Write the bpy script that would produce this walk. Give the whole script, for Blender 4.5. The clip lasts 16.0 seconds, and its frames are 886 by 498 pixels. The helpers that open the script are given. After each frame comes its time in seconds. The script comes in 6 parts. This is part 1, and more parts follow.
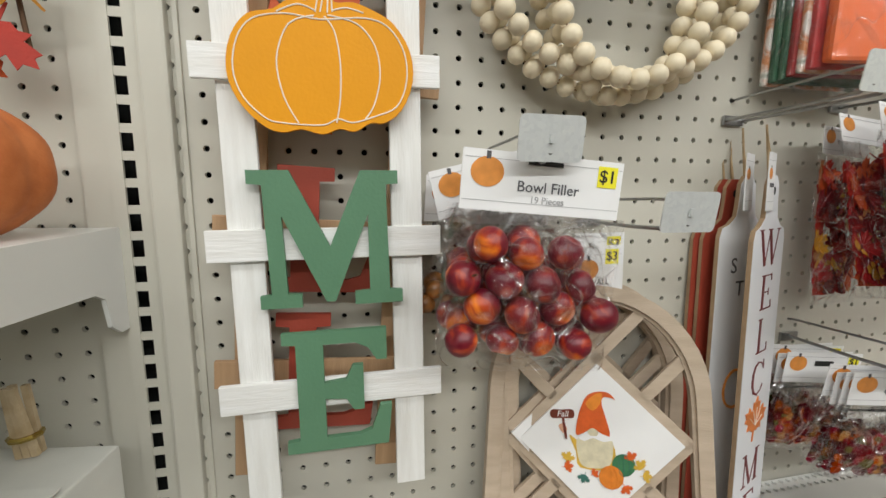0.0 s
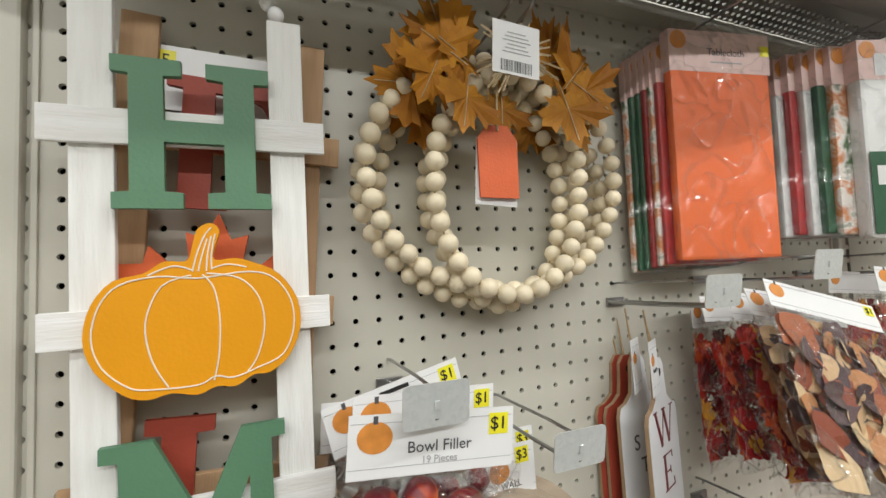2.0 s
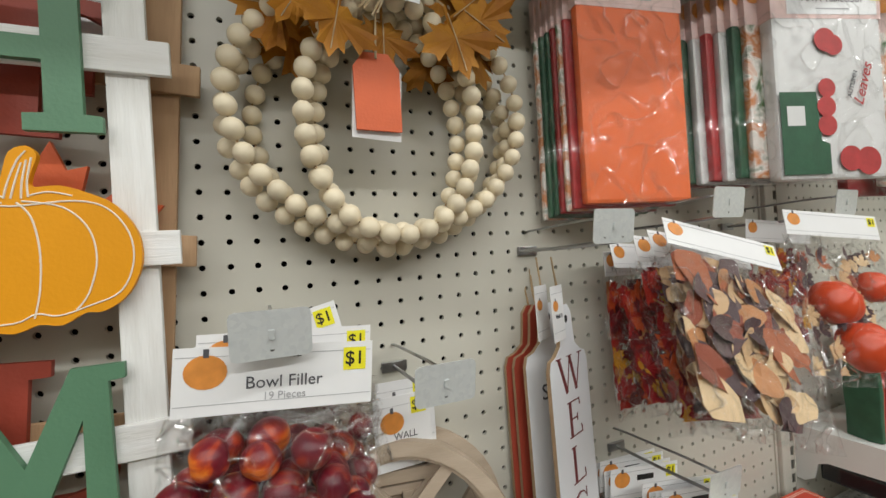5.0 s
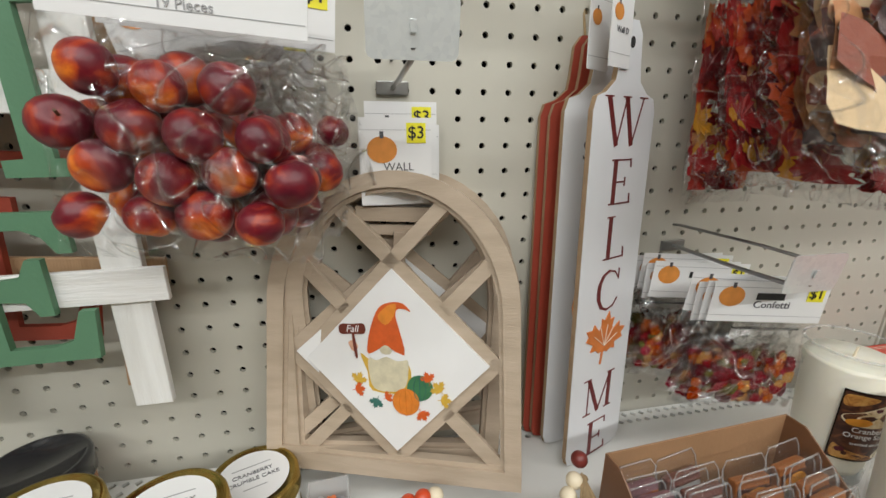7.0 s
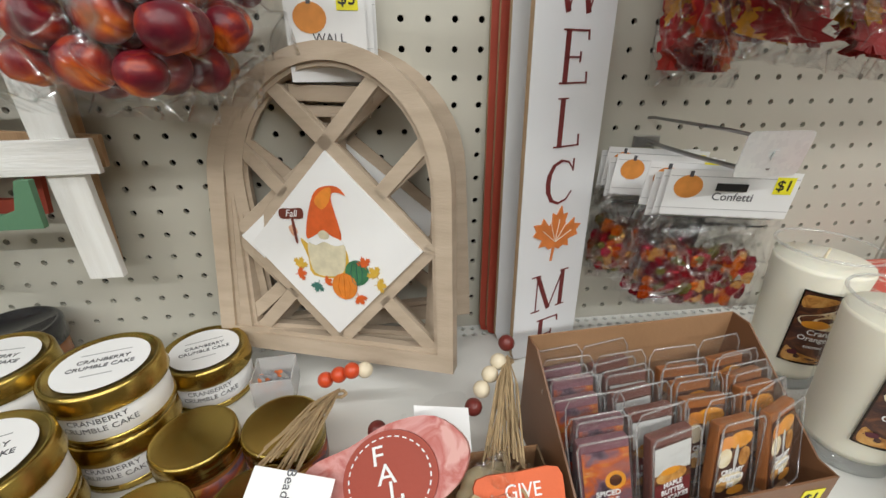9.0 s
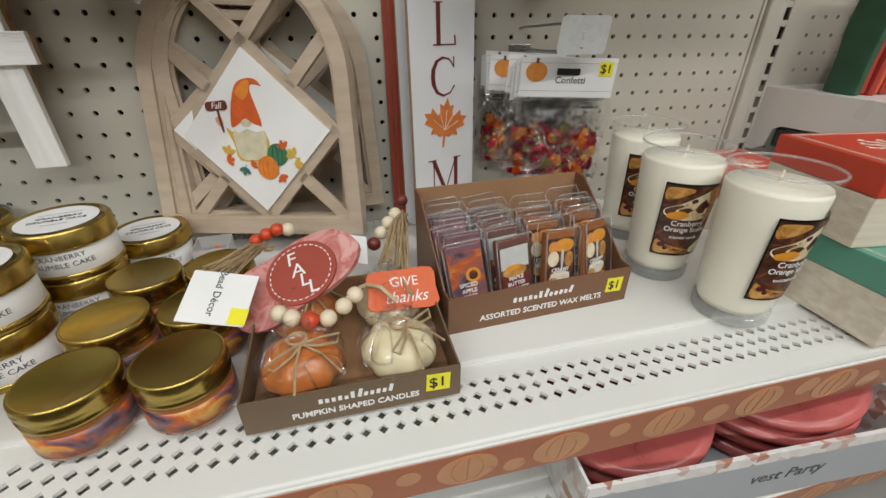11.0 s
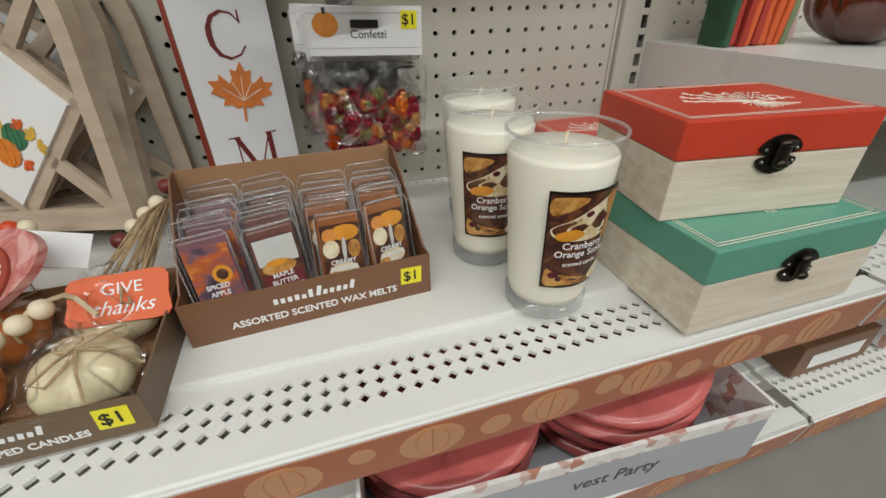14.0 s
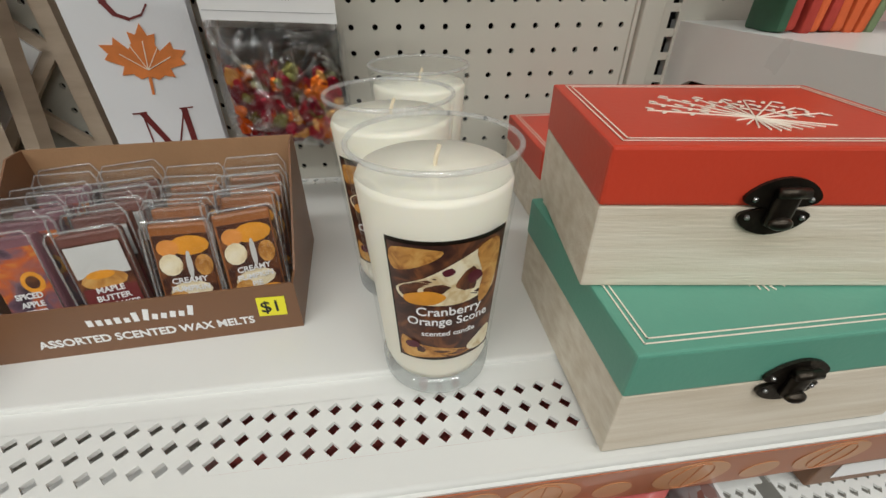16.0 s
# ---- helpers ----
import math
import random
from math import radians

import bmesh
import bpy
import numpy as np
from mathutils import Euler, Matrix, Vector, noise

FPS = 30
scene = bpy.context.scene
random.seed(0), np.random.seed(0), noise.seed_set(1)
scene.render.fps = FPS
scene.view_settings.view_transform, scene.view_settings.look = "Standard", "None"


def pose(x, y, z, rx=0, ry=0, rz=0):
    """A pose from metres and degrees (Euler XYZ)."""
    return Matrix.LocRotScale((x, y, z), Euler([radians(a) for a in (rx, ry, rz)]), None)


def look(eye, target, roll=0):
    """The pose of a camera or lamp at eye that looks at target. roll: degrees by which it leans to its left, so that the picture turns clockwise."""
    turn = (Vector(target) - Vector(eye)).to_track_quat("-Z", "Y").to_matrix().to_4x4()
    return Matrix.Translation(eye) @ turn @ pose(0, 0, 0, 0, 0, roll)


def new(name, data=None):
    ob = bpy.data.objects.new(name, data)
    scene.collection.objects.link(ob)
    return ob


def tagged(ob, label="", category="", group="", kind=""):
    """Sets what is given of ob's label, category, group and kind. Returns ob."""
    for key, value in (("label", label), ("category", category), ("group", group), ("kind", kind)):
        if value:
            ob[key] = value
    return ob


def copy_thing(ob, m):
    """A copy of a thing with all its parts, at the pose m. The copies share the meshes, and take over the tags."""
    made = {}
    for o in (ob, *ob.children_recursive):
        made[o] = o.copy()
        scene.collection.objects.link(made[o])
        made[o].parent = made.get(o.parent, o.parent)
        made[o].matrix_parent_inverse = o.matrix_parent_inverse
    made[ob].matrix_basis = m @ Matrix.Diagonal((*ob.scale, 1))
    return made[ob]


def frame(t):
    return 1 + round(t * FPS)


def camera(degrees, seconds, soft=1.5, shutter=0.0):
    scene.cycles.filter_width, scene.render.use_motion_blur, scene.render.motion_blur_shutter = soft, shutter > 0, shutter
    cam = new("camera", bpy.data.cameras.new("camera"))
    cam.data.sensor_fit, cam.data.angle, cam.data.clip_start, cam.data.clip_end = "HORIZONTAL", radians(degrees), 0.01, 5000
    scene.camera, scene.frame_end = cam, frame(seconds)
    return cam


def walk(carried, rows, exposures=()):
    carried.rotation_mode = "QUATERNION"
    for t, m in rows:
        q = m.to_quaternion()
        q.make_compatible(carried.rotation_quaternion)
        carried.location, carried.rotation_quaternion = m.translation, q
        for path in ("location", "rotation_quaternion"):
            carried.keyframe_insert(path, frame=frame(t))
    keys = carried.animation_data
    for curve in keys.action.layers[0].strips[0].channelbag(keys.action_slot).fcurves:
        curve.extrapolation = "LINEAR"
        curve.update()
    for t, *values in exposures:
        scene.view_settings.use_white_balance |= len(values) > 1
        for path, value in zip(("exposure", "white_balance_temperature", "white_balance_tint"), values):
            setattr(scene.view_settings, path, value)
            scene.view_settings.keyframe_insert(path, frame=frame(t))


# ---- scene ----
cam = camera(94.2, 16.0)
PATH = [
    (0, (0.012, 0.018, 1.461), (0.429, 1.951, 1.163), 0.5),
    (0.5, (0.013, 0.021, 1.494), (0.522, 1.947, 1.322), -0.6),
    (1, (0.03, 0.013, 1.528), (0.617, 1.924, 1.466), -1.0),
    (1.5, (0.037, 0.018, 1.566), (0.711, 1.9, 1.592), -1.6),
    (2, (0.054, 0.016, 1.6), (0.773, 1.879, 1.7), -2.1),
    (2.5, (0.053, 0.018, 1.607), (0.83, 1.854, 1.773), -2.9),
    (3, (0.059, 0.013, 1.612), (0.838, 1.848, 1.78), -2.7),
    (3.2, (0.062, 0.013, 1.609), (0.85, 1.843, 1.774), -2.7),
    (5.3, (0.164, 0.001, 1.532), (0.962, 1.834, 1.53), -3.3),
    (5.5, (0.156, 0.004, 1.521), (0.983, 1.824, 1.492), -3.1),
    (6, (0.178, 0.009, 1.474), (0.994, 1.826, 1.296), -2.7),
    (6.5, (0.221, 0.022, 1.428), (0.804, 1.884, 0.988), -0.8),
    (7, (0.256, 0.058, 1.387), (0.637, 1.938, 0.819), 0.4),
    (7.5, (0.281, 0.088, 1.376), (0.511, 1.965, 0.722), 0.5),
    (8, (0.293, 0.098, 1.373), (0.469, 1.957, 0.655), 0.5),
    (8.5, (0.313, 0.085, 1.352), (0.511, 1.911, 0.561), 0.4),
    (9, (0.338, 0.039, 1.34), (0.57, 1.831, 0.483), 0.2),
    (9.5, (0.33, -0.016, 1.316), (0.64, 1.735, 0.401), 0.1),
    (11.8, (0.438, -0.112, 1.28), (0.86, 1.589, 0.316), 0.1),
    (12, (0.458, -0.11, 1.279), (0.868, 1.598, 0.323), -0.3),
    (12.5, (0.493, -0.09, 1.288), (0.914, 1.613, 0.328), -0.9),
    (13, (0.507, -0.08, 1.283), (0.954, 1.614, 0.319), -1.4),
    (13.5, (0.539, -0.079, 1.273), (1.016, 1.587, 0.276), -1.5),
    (14, (0.57, -0.094, 1.257), (1.058, 1.539, 0.211), -1.2),
    (14.5, (0.618, -0.072, 1.255), (0.998, 1.569, 0.177), -0.8),
    (15, (0.657, -0.051, 1.257), (0.958, 1.592, 0.157), 0.2),
    (15.5, (0.693, -0.042, 1.248), (0.931, 1.609, 0.144), 0.5),
    (16, (0.716, -0.031, 1.244), (0.937, 1.607, 0.117), 0.2),
]
walk(cam, [(t, look(eye, target, roll)) for t, eye, target, roll in PATH],
     ((0, 0.24), (3.2, 0.24), (5.5, 0.06), (6.5, 0.12), (7.5, 0.28), (8.5, 0.32), (9.5, 0.14), (12, -0.06), (16, -0.1)))

# ---- light ----
world = bpy.data.worlds.new("store_air")
scene.world = world
world.use_nodes = True
world.node_tree.nodes["Background"].inputs[0].default_value = (0.9, 0.95, 1.0, 1)
world.node_tree.nodes["Background"].inputs[1].default_value = 0.02


def strip_light(x, y, length, power):
    lamp = bpy.data.lights.new("ceiling_tube_light", "AREA")
    lamp.shape, lamp.size, lamp.size_y, lamp.energy = "RECTANGLE", length, 0.14, power
    lamp.color = (0.985, 1.0, 0.985)
    ob = new("ceiling_tube_light", lamp)
    ob.matrix_world = pose(x, y, 3.28)


for lx in (-1.6, 0.35, 2.3):
    strip_light(lx, -0.80, 1.8, 16)
    strip_light(lx, -2.6, 1.8, 44)


# ---- materials ----
def mat(name, color, rough=0.5, metal=0.0, var=0.12, scale=30.0, bump=0.1, fine=300.0, coat=0.0, second=None, stretch=None, transmit=0.0, sss=0.0, island=0.0, spec=0.5):
    """A plain surface with variation at two scales; second is a colour blended in by the large noise."""
    m = bpy.data.materials.new(name)
    m.use_nodes = True
    t = m.node_tree
    b = t.nodes["Principled BSDF"]
    co = t.nodes.new("ShaderNodeTexCoord")
    mp = t.nodes.new("ShaderNodeMapping")
    t.links.new(co.outputs["Object"], mp.inputs["Vector"])
    if stretch:
        mp.inputs["Scale"].default_value = stretch
    n1 = t.nodes.new("ShaderNodeTexNoise")
    n1.inputs["Scale"].default_value, n1.inputs["Detail"].default_value = scale, 6
    n2 = t.nodes.new("ShaderNodeTexNoise")
    n2.inputs["Scale"].default_value, n2.inputs["Detail"].default_value = fine, 3
    for n in (n1, n2):
        t.links.new(mp.outputs["Vector"], n.inputs["Vector"])
    r = t.nodes.new("ShaderNodeValToRGB")
    r.color_ramp.elements[0].position, r.color_ramp.elements[1].position = 0.32, 0.68
    c2 = second or tuple(c * (1 - var) for c in color)
    r.color_ramp.elements[0].color, r.color_ramp.elements[1].color = (*c2, 1), (*color, 1)
    t.links.new(n1.outputs["Fac"], r.inputs["Fac"])
    col = r.outputs["Color"]
    if island:
        g = t.nodes.new("ShaderNodeNewGeometry")
        oi = t.nodes.new("ShaderNodeObjectInfo")
        ad = t.nodes.new("ShaderNodeMath")
        t.links.new(g.outputs["Random Per Island"], ad.inputs[0])
        t.links.new(oi.outputs["Random"], ad.inputs[1])
        fr = t.nodes.new("ShaderNodeMath")
        fr.operation = "FRACT"
        t.links.new(ad.outputs[0], fr.inputs[0])
        mr = t.nodes.new("ShaderNodeMapRange")
        mr.inputs["To Min"].default_value, mr.inputs["To Max"].default_value = 1 - island, 1 + island * 0.4
        t.links.new(fr.outputs[0], mr.inputs["Value"])
        hs = t.nodes.new("ShaderNodeHueSaturation")
        t.links.new(mr.outputs["Result"], hs.inputs["Value"])
        t.links.new(col, hs.inputs["Color"])
        col = hs.outputs["Color"]
    t.links.new(col, b.inputs["Base Color"])
    b.inputs["Metallic"].default_value = metal
    b.inputs["Specular IOR Level"].default_value = spec
    b.inputs["Coat Weight"].default_value = coat
    b.inputs["Transmission Weight"].default_value = transmit
    b.inputs["Subsurface Weight"].default_value = sss
    b.inputs["Subsurface Radius"].default_value = (0.01, 0.008, 0.005)
    rr = t.nodes.new("ShaderNodeMapRange")
    rr.inputs["To Min"].default_value, rr.inputs["To Max"].default_value = max(0.02, rough - 0.08), min(1, rough + 0.08)
    t.links.new(n1.outputs["Fac"], rr.inputs["Value"])
    t.links.new(rr.outputs["Result"], b.inputs["Roughness"])
    if bump:
        bp = t.nodes.new("ShaderNodeBump")
        bp.inputs["Strength"].default_value, bp.inputs["Distance"].default_value = bump, 0.002
        t.links.new(n2.outputs["Fac"], bp.inputs["Height"])
        t.links.new(bp.outputs["Normal"], b.inputs["Normal"])
    return m


def picked(name, colors, scale=25.0, rough=0.4, island=False, bump=0.0, metal=0.0, cells=False):
    """Several colours picked by noise, by cells or by each separate piece."""
    m = bpy.data.materials.new(name)
    m.use_nodes = True
    t = m.node_tree
    b = t.nodes["Principled BSDF"]
    r = t.nodes.new("ShaderNodeValToRGB")
    r.color_ramp.interpolation = "CONSTANT" if island else "LINEAR"
    e = r.color_ramp.elements
    while len(e) < len(colors):
        e.new(0.5)
    for i, c in enumerate(colors):
        e[i].position = i / len(colors) if island else 0.34 + 0.32 * i / max(1, len(colors) - 1)
        e[i].color = (*c, 1)
    co = t.nodes.new("ShaderNodeTexCoord")
    if island:
        g = t.nodes.new("ShaderNodeNewGeometry")
        t.links.new(g.outputs["Random Per Island"], r.inputs["Fac"])
    elif cells:
        v = t.nodes.new("ShaderNodeTexVoronoi")
        v.inputs["Scale"].default_value = scale
        t.links.new(co.outputs["Object"], v.inputs["Vector"])
        t.links.new(v.outputs["Color"], r.inputs["Fac"])
    else:
        n = t.nodes.new("ShaderNodeTexNoise")
        n.inputs["Scale"].default_value, n.inputs["Detail"].default_value = scale, 5
        n.inputs["Distortion"].default_value = 0.8
        t.links.new(co.outputs["Object"], n.inputs["Vector"])
        t.links.new(n.outputs["Fac"], r.inputs["Fac"])
    t.links.new(r.outputs["Color"], b.inputs["Base Color"])
    b.inputs["Roughness"].default_value, b.inputs["Metallic"].default_value = rough, metal
    if bump:
        n = t.nodes.new("ShaderNodeTexNoise")
        n.inputs["Scale"].default_value = 250
        t.links.new(co.outputs["Object"], n.inputs["Vector"])
        bp = t.nodes.new("ShaderNodeBump")
        bp.inputs["Strength"].default_value, bp.inputs["Distance"].default_value = bump, 0.003
        t.links.new(n.outputs["Fac"], bp.inputs["Height"])
        t.links.new(bp.outputs["Normal"], b.inputs["Normal"])
    return m


def film(name, gloss=0.075, crease=0.9, scale=17.0, tint=(1, 1, 1), haze=0.0, depth=0.02, shine=0.0, rough=0.06):
    """Clear plastic film: see-through, with creased gloss."""
    m = bpy.data.materials.new(name)
    m.use_nodes = True
    t = m.node_tree
    t.nodes.remove(t.nodes["Principled BSDF"])
    out = t.nodes["Material Output"]
    tr = t.nodes.new("ShaderNodeBsdfTransparent")
    tr.inputs["Color"].default_value = (*tint, 1)
    base = tr
    if haze:
        df = t.nodes.new("ShaderNodeBsdfDiffuse")
        df.inputs["Color"].default_value = (0.8, 0.8, 0.8, 1)
        base = t.nodes.new("ShaderNodeMixShader")
        base.inputs[0].default_value = haze
        t.links.new(tr.outputs[0], base.inputs[1])
        t.links.new(df.outputs[0], base.inputs[2])
    gl = t.nodes.new("ShaderNodeBsdfGlossy")
    gl.inputs["Roughness"].default_value = rough
    mix = t.nodes.new("ShaderNodeMixShader")
    fr = t.nodes.new("ShaderNodeLayerWeight")
    fr.inputs["Blend"].default_value = 0.5
    pw = t.nodes.new("ShaderNodeMath")
    pw.operation = "POWER"
    pw.inputs[1].default_value = 4.0
    sc = t.nodes.new("ShaderNodeMath")
    sc.operation = "MULTIPLY"
    sc.inputs[1].default_value = 0.22
    ad = t.nodes.new("ShaderNodeMath")
    ad.inputs[1].default_value = gloss
    co = t.nodes.new("ShaderNodeTexCoord")
    n = t.nodes.new("ShaderNodeTexNoise")
    n.inputs["Scale"].default_value, n.inputs["Detail"].default_value = scale, 1.0
    n.inputs["Distortion"].default_value = 1.6
    bp = t.nodes.new("ShaderNodeBump")
    bp.inputs["Strength"].default_value, bp.inputs["Distance"].default_value = crease, depth
    t.links.new(co.outputs["Object"], n.inputs["Vector"])
    # sharp folds: a ridged second noise over the broad one
    n2 = t.nodes.new("ShaderNodeTexNoise")
    n2.inputs["Scale"].default_value, n2.inputs["Detail"].default_value, n2.inputs["Distortion"].default_value = scale * 1.5, 0.0, 0.6
    t.links.new(co.outputs["Object"], n2.inputs["Vector"])
    half = t.nodes.new("ShaderNodeMath")
    half.operation = "SUBTRACT"
    half.inputs[1].default_value = 0.5
    fold = t.nodes.new("ShaderNodeMath")
    fold.operation = "ABSOLUTE"
    both = t.nodes.new("ShaderNodeMath")
    t.links.new(n2.outputs["Fac"], half.inputs[0])
    t.links.new(half.outputs[0], fold.inputs[0])
    t.links.new(fold.outputs[0], both.inputs[0])
    t.links.new(n.outputs["Fac"], both.inputs[1])
    t.links.new(both.outputs[0], bp.inputs["Height"])
    t.links.new(bp.outputs["Normal"], gl.inputs["Normal"])
    t.links.new(bp.outputs["Normal"], fr.inputs["Normal"])
    t.links.new(fr.outputs["Facing"], pw.inputs[0])
    t.links.new(pw.outputs[0], sc.inputs[0])
    ridge = t.nodes.new("ShaderNodeMapRange")
    ridge.inputs["From Min"].default_value, ridge.inputs["From Max"].default_value = 0.0, 0.03
    ridge.inputs["To Min"].default_value, ridge.inputs["To Max"].default_value = shine, 0.0
    t.links.new(fold.outputs[0], ridge.inputs["Value"])
    top = t.nodes.new("ShaderNodeMath")
    top.use_clamp = True
    t.links.new(sc.outputs[0], ad.inputs[0])
    t.links.new(ad.outputs[0], top.inputs[0])
    t.links.new(ridge.outputs["Result"], top.inputs[1])
    t.links.new(top.outputs[0], mix.inputs[0])
    t.links.new(base.outputs[0], mix.inputs[1])
    t.links.new(gl.outputs[0], mix.inputs[2])
    t.links.new(mix.outputs[0], out.inputs["Surface"])
    return m


PEG = mat("cream_enamel", (0.58, 0.56, 0.485), 0.42, var=0.05, scale=4, bump=0.03, fine=500)
SHELF = mat("white_enamel", (0.76, 0.76, 0.73), 0.3, var=0.05, scale=5, bump=0.02, fine=400)
# near-black that stands in for the shade inside holes and slots
DARK = mat("cavity_shade", (0.02, 0.02, 0.02), 0.9)
# shelf enamel darkened to grey: the shade under shelves put into the colour
UNDER = mat("shaded_grey_enamel", (0.30, 0.29, 0.27), 0.45, var=0.1, scale=8, bump=0.02)
STRIP = mat("burnt_orange_price_strip", (0.44, 0.125, 0.045), 0.3, var=0.08, scale=10, bump=0.0, coat=0.3)
STRIPMID = mat("mid_orange_print", (0.54, 0.21, 0.085), 0.3, var=0.08, scale=40, bump=0.0)
STRIPLIGHT = mat("pale_orange_print", (0.62, 0.29, 0.13), 0.3, var=0.1, scale=40, bump=0.0, coat=0.3)
STEEL = mat("zinc_wire", (0.42, 0.42, 0.42), 0.3, 1.0, var=0.2, scale=60, bump=0.05)
PLATE = picked("galvanised_plate", [(0.76, 0.79, 0.79), (0.82, 0.85, 0.84), (0.79, 0.82, 0.82)], 300, 0.32, metal=0.45, cells=True)
CARD = mat("white_card", (0.84, 0.84, 0.84), 0.4, var=0.03, bump=0.02)
PRINT = mat("grey_ink", (0.09, 0.09, 0.10), 0.5, var=0.1)
FAINT = mat("faint_grey_ink", (0.42, 0.42, 0.43), 0.5, var=0.1)
YELLOW = mat("yellow_price_sticker", (0.88, 0.80, 0.03), 0.4, var=0.04, bump=0)
BLACK = mat("black_ink", (0.015, 0.015, 0.015), 0.5)
ORANGEINK = mat("orange_print", (0.78, 0.30, 0.06), 0.45, var=0.2, scale=90, bump=0)
WHITEWASH = mat("whitewashed_wood", (0.86, 0.86, 0.84), 0.6, second=(0.76, 0.75, 0.72), scale=18, stretch=(6, 6, 0.6), bump=0.35, fine=90)
WHITEWASH_H = mat("whitewashed_slat", (0.86, 0.86, 0.85), 0.6, second=(0.77, 0.76, 0.73), scale=18, stretch=(0.6, 6, 6), bump=0.35, fine=90)
RAWWOOD = mat("raw_pine_back", (0.50, 0.32, 0.18), 0.7, second=(0.38, 0.23, 0.12), scale=14, stretch=(6, 6, 0.6), bump=0.3, fine=80)
GREEN = mat("sage_green_paint", (0.105, 0.235, 0.135), 0.55, var=0.1, scale=12, bump=0.15)
RUST = mat("brick_red_paint", (0.36, 0.055, 0.03), 0.55, var=0.12, scale=12, bump=0.15)
PUMPKIN = mat("mustard_orange_paint", (0.82, 0.34, 0.008), 0.55, var=0.08, scale=10, bump=0.12, spec=0.25)
WHITELINE = mat("cream_line_paint", (0.85, 0.76, 0.64), 0.6, var=0.05)
BEAD = mat("pale_wood_bead", (0.86, 0.77, 0.58), 0.45, second=(0.78, 0.66, 0.46), scale=30, bump=0.15, fine=160, island=0.12)
MAPLE = mat("mustard_silk_leaf", (0.55, 0.24, 0.008), 0.7, second=(0.34, 0.11, 0.004), scale=22, bump=0.5, fine=200, island=0.25)
RAFFIA = mat("raffia", (0.62, 0.50, 0.33), 0.7, second=(0.45, 0.33, 0.18), scale=60, bump=0.4, island=0.2)
ORANGETAG = mat("coral_orange_board", (0.72, 0.13, 0.035), 0.55, var=0.1, scale=25, bump=0.2)
FILM = film("clear_bag_film", 0.05, 1.0, 19, depth=0.07, shine=0.45, rough=0.15)
CLOTHFILM = film("clear_pack_film", 0.04, 0.9, 15, depth=0.05, shine=0.22, rough=0.13)
BERRY = picked("berry_red_to_orange", [(0.075, 0.003, 0.012), (0.11, 0.004, 0.014), (0.17, 0.007, 0.014), (0.48, 0.06, 0.010), (0.78, 0.20, 0.015)], 24, 0.36, bump=0.08)
STEM = mat("brown_stem", (0.10, 0.05, 0.02), 0.8)
PALEWOOD = mat("whitewashed_plywood", (0.52, 0.42, 0.32), 0.65, second=(0.43, 0.34, 0.25), scale=16, stretch=(1, 1, 5), bump=0.2, fine=120)
WHITEBOARD = mat("white_painted_board", (0.76, 0.77, 0.79), 0.5, var=0.05, scale=8, bump=0.05)
EDGE = mat("fibreboard_edge", (0.40, 0.27, 0.16), 0.8, var=0.2, scale=60)
WINE = mat("wine_red_ink", (0.16, 0.02, 0.02), 0.5)
LEAFORANGE = mat("orange_leaf_paint", (0.74, 0.22, 0.05), 0.5, var=0.25, scale=60)
TCORANGE = mat("orange_tablecloth", (0.84, 0.17, 0.045), 0.55, var=0.12, scale=9, bump=0.1)
PINKCARD = mat("pink_gingham_card", (0.80, 0.58, 0.54), 0.5, var=0.1, scale=80, bump=0)
CLOTH = {
    "green": mat("dark_green_cloth", (0.03, 0.11, 0.055), 0.6, var=0.3, scale=40),
    "red": mat("dark_red_cloth", (0.32, 0.02, 0.02), 0.6, var=0.3, scale=40),
    "white": mat("white_vinyl_cloth", (0.70, 0.70, 0.69), 0.4, var=0.05),
    "leafy": picked("autumn_print_cloth", [(0.75, 0.7, 0.6), (0.6, 0.2, 0.05), (0.8, 0.75, 0.7), (0.08, 0.15, 0.06)], 28, 0.5),
    "rose": mat("rose_red_cloth", (0.50, 0.05, 0.05), 0.55, var=0.25, scale=60),
}
LEAVES = picked("autumn_leaf_mix", [(0.30, 0.008, 0.010), (0.42, 0.020, 0.010), (0.58, 0.08, 0.015), (0.16, 0.006, 0.010), (0.36, 0.010, 0.012), (0.66, 0.30, 0.02), (0.38, 0.012, 0.014), (0.20, 0.008, 0.012), (0.50, 0.20, 0.07)], rough=0.6, island=True, bump=0.3)
BEIGELEAVES = picked("beige_leaf_mix", [(0.60, 0.40, 0.22), (0.36, 0.11, 0.045), (0.66, 0.48, 0.28), (0.07, 0.04, 0.045), (0.48, 0.22, 0.09), (0.25, 0.06, 0.03), (0.10, 0.06, 0.06)], rough=0.6, island=True, bump=0.3)
CONFETTI = picked("foil_confetti", [(0.42, 0.01, 0.03), (0.72, 0.16, 0.01), (0.20, 0.004, 0.02), (0.80, 0.42, 0.12), (0.55, 0.02, 0.07), (0.26, 0.24, 0.06), (0.34, 0.008, 0.02), (0.66, 0.10, 0.01), (0.24, 0.006, 0.02)], rough=0.27, island=True, bump=0.8, metal=0.75)
GOLD = mat("brushed_gold_tin", (0.50, 0.36, 0.10), 0.25, 1.0, var=0.12, scale=10, bump=0.03)
AMBER = mat("amber_wax_glass", (0.33, 0.12, 0.035), 0.15, var=0.2, scale=20, coat=0.5)
BLACKLID = mat("black_gloss_lid", (0.02, 0.02, 0.022), 0.2, coat=0.4)
KRAFT = mat("brown_printed_carton", (0.195, 0.092, 0.045), 0.42, var=0.08, scale=12, bump=0.04)
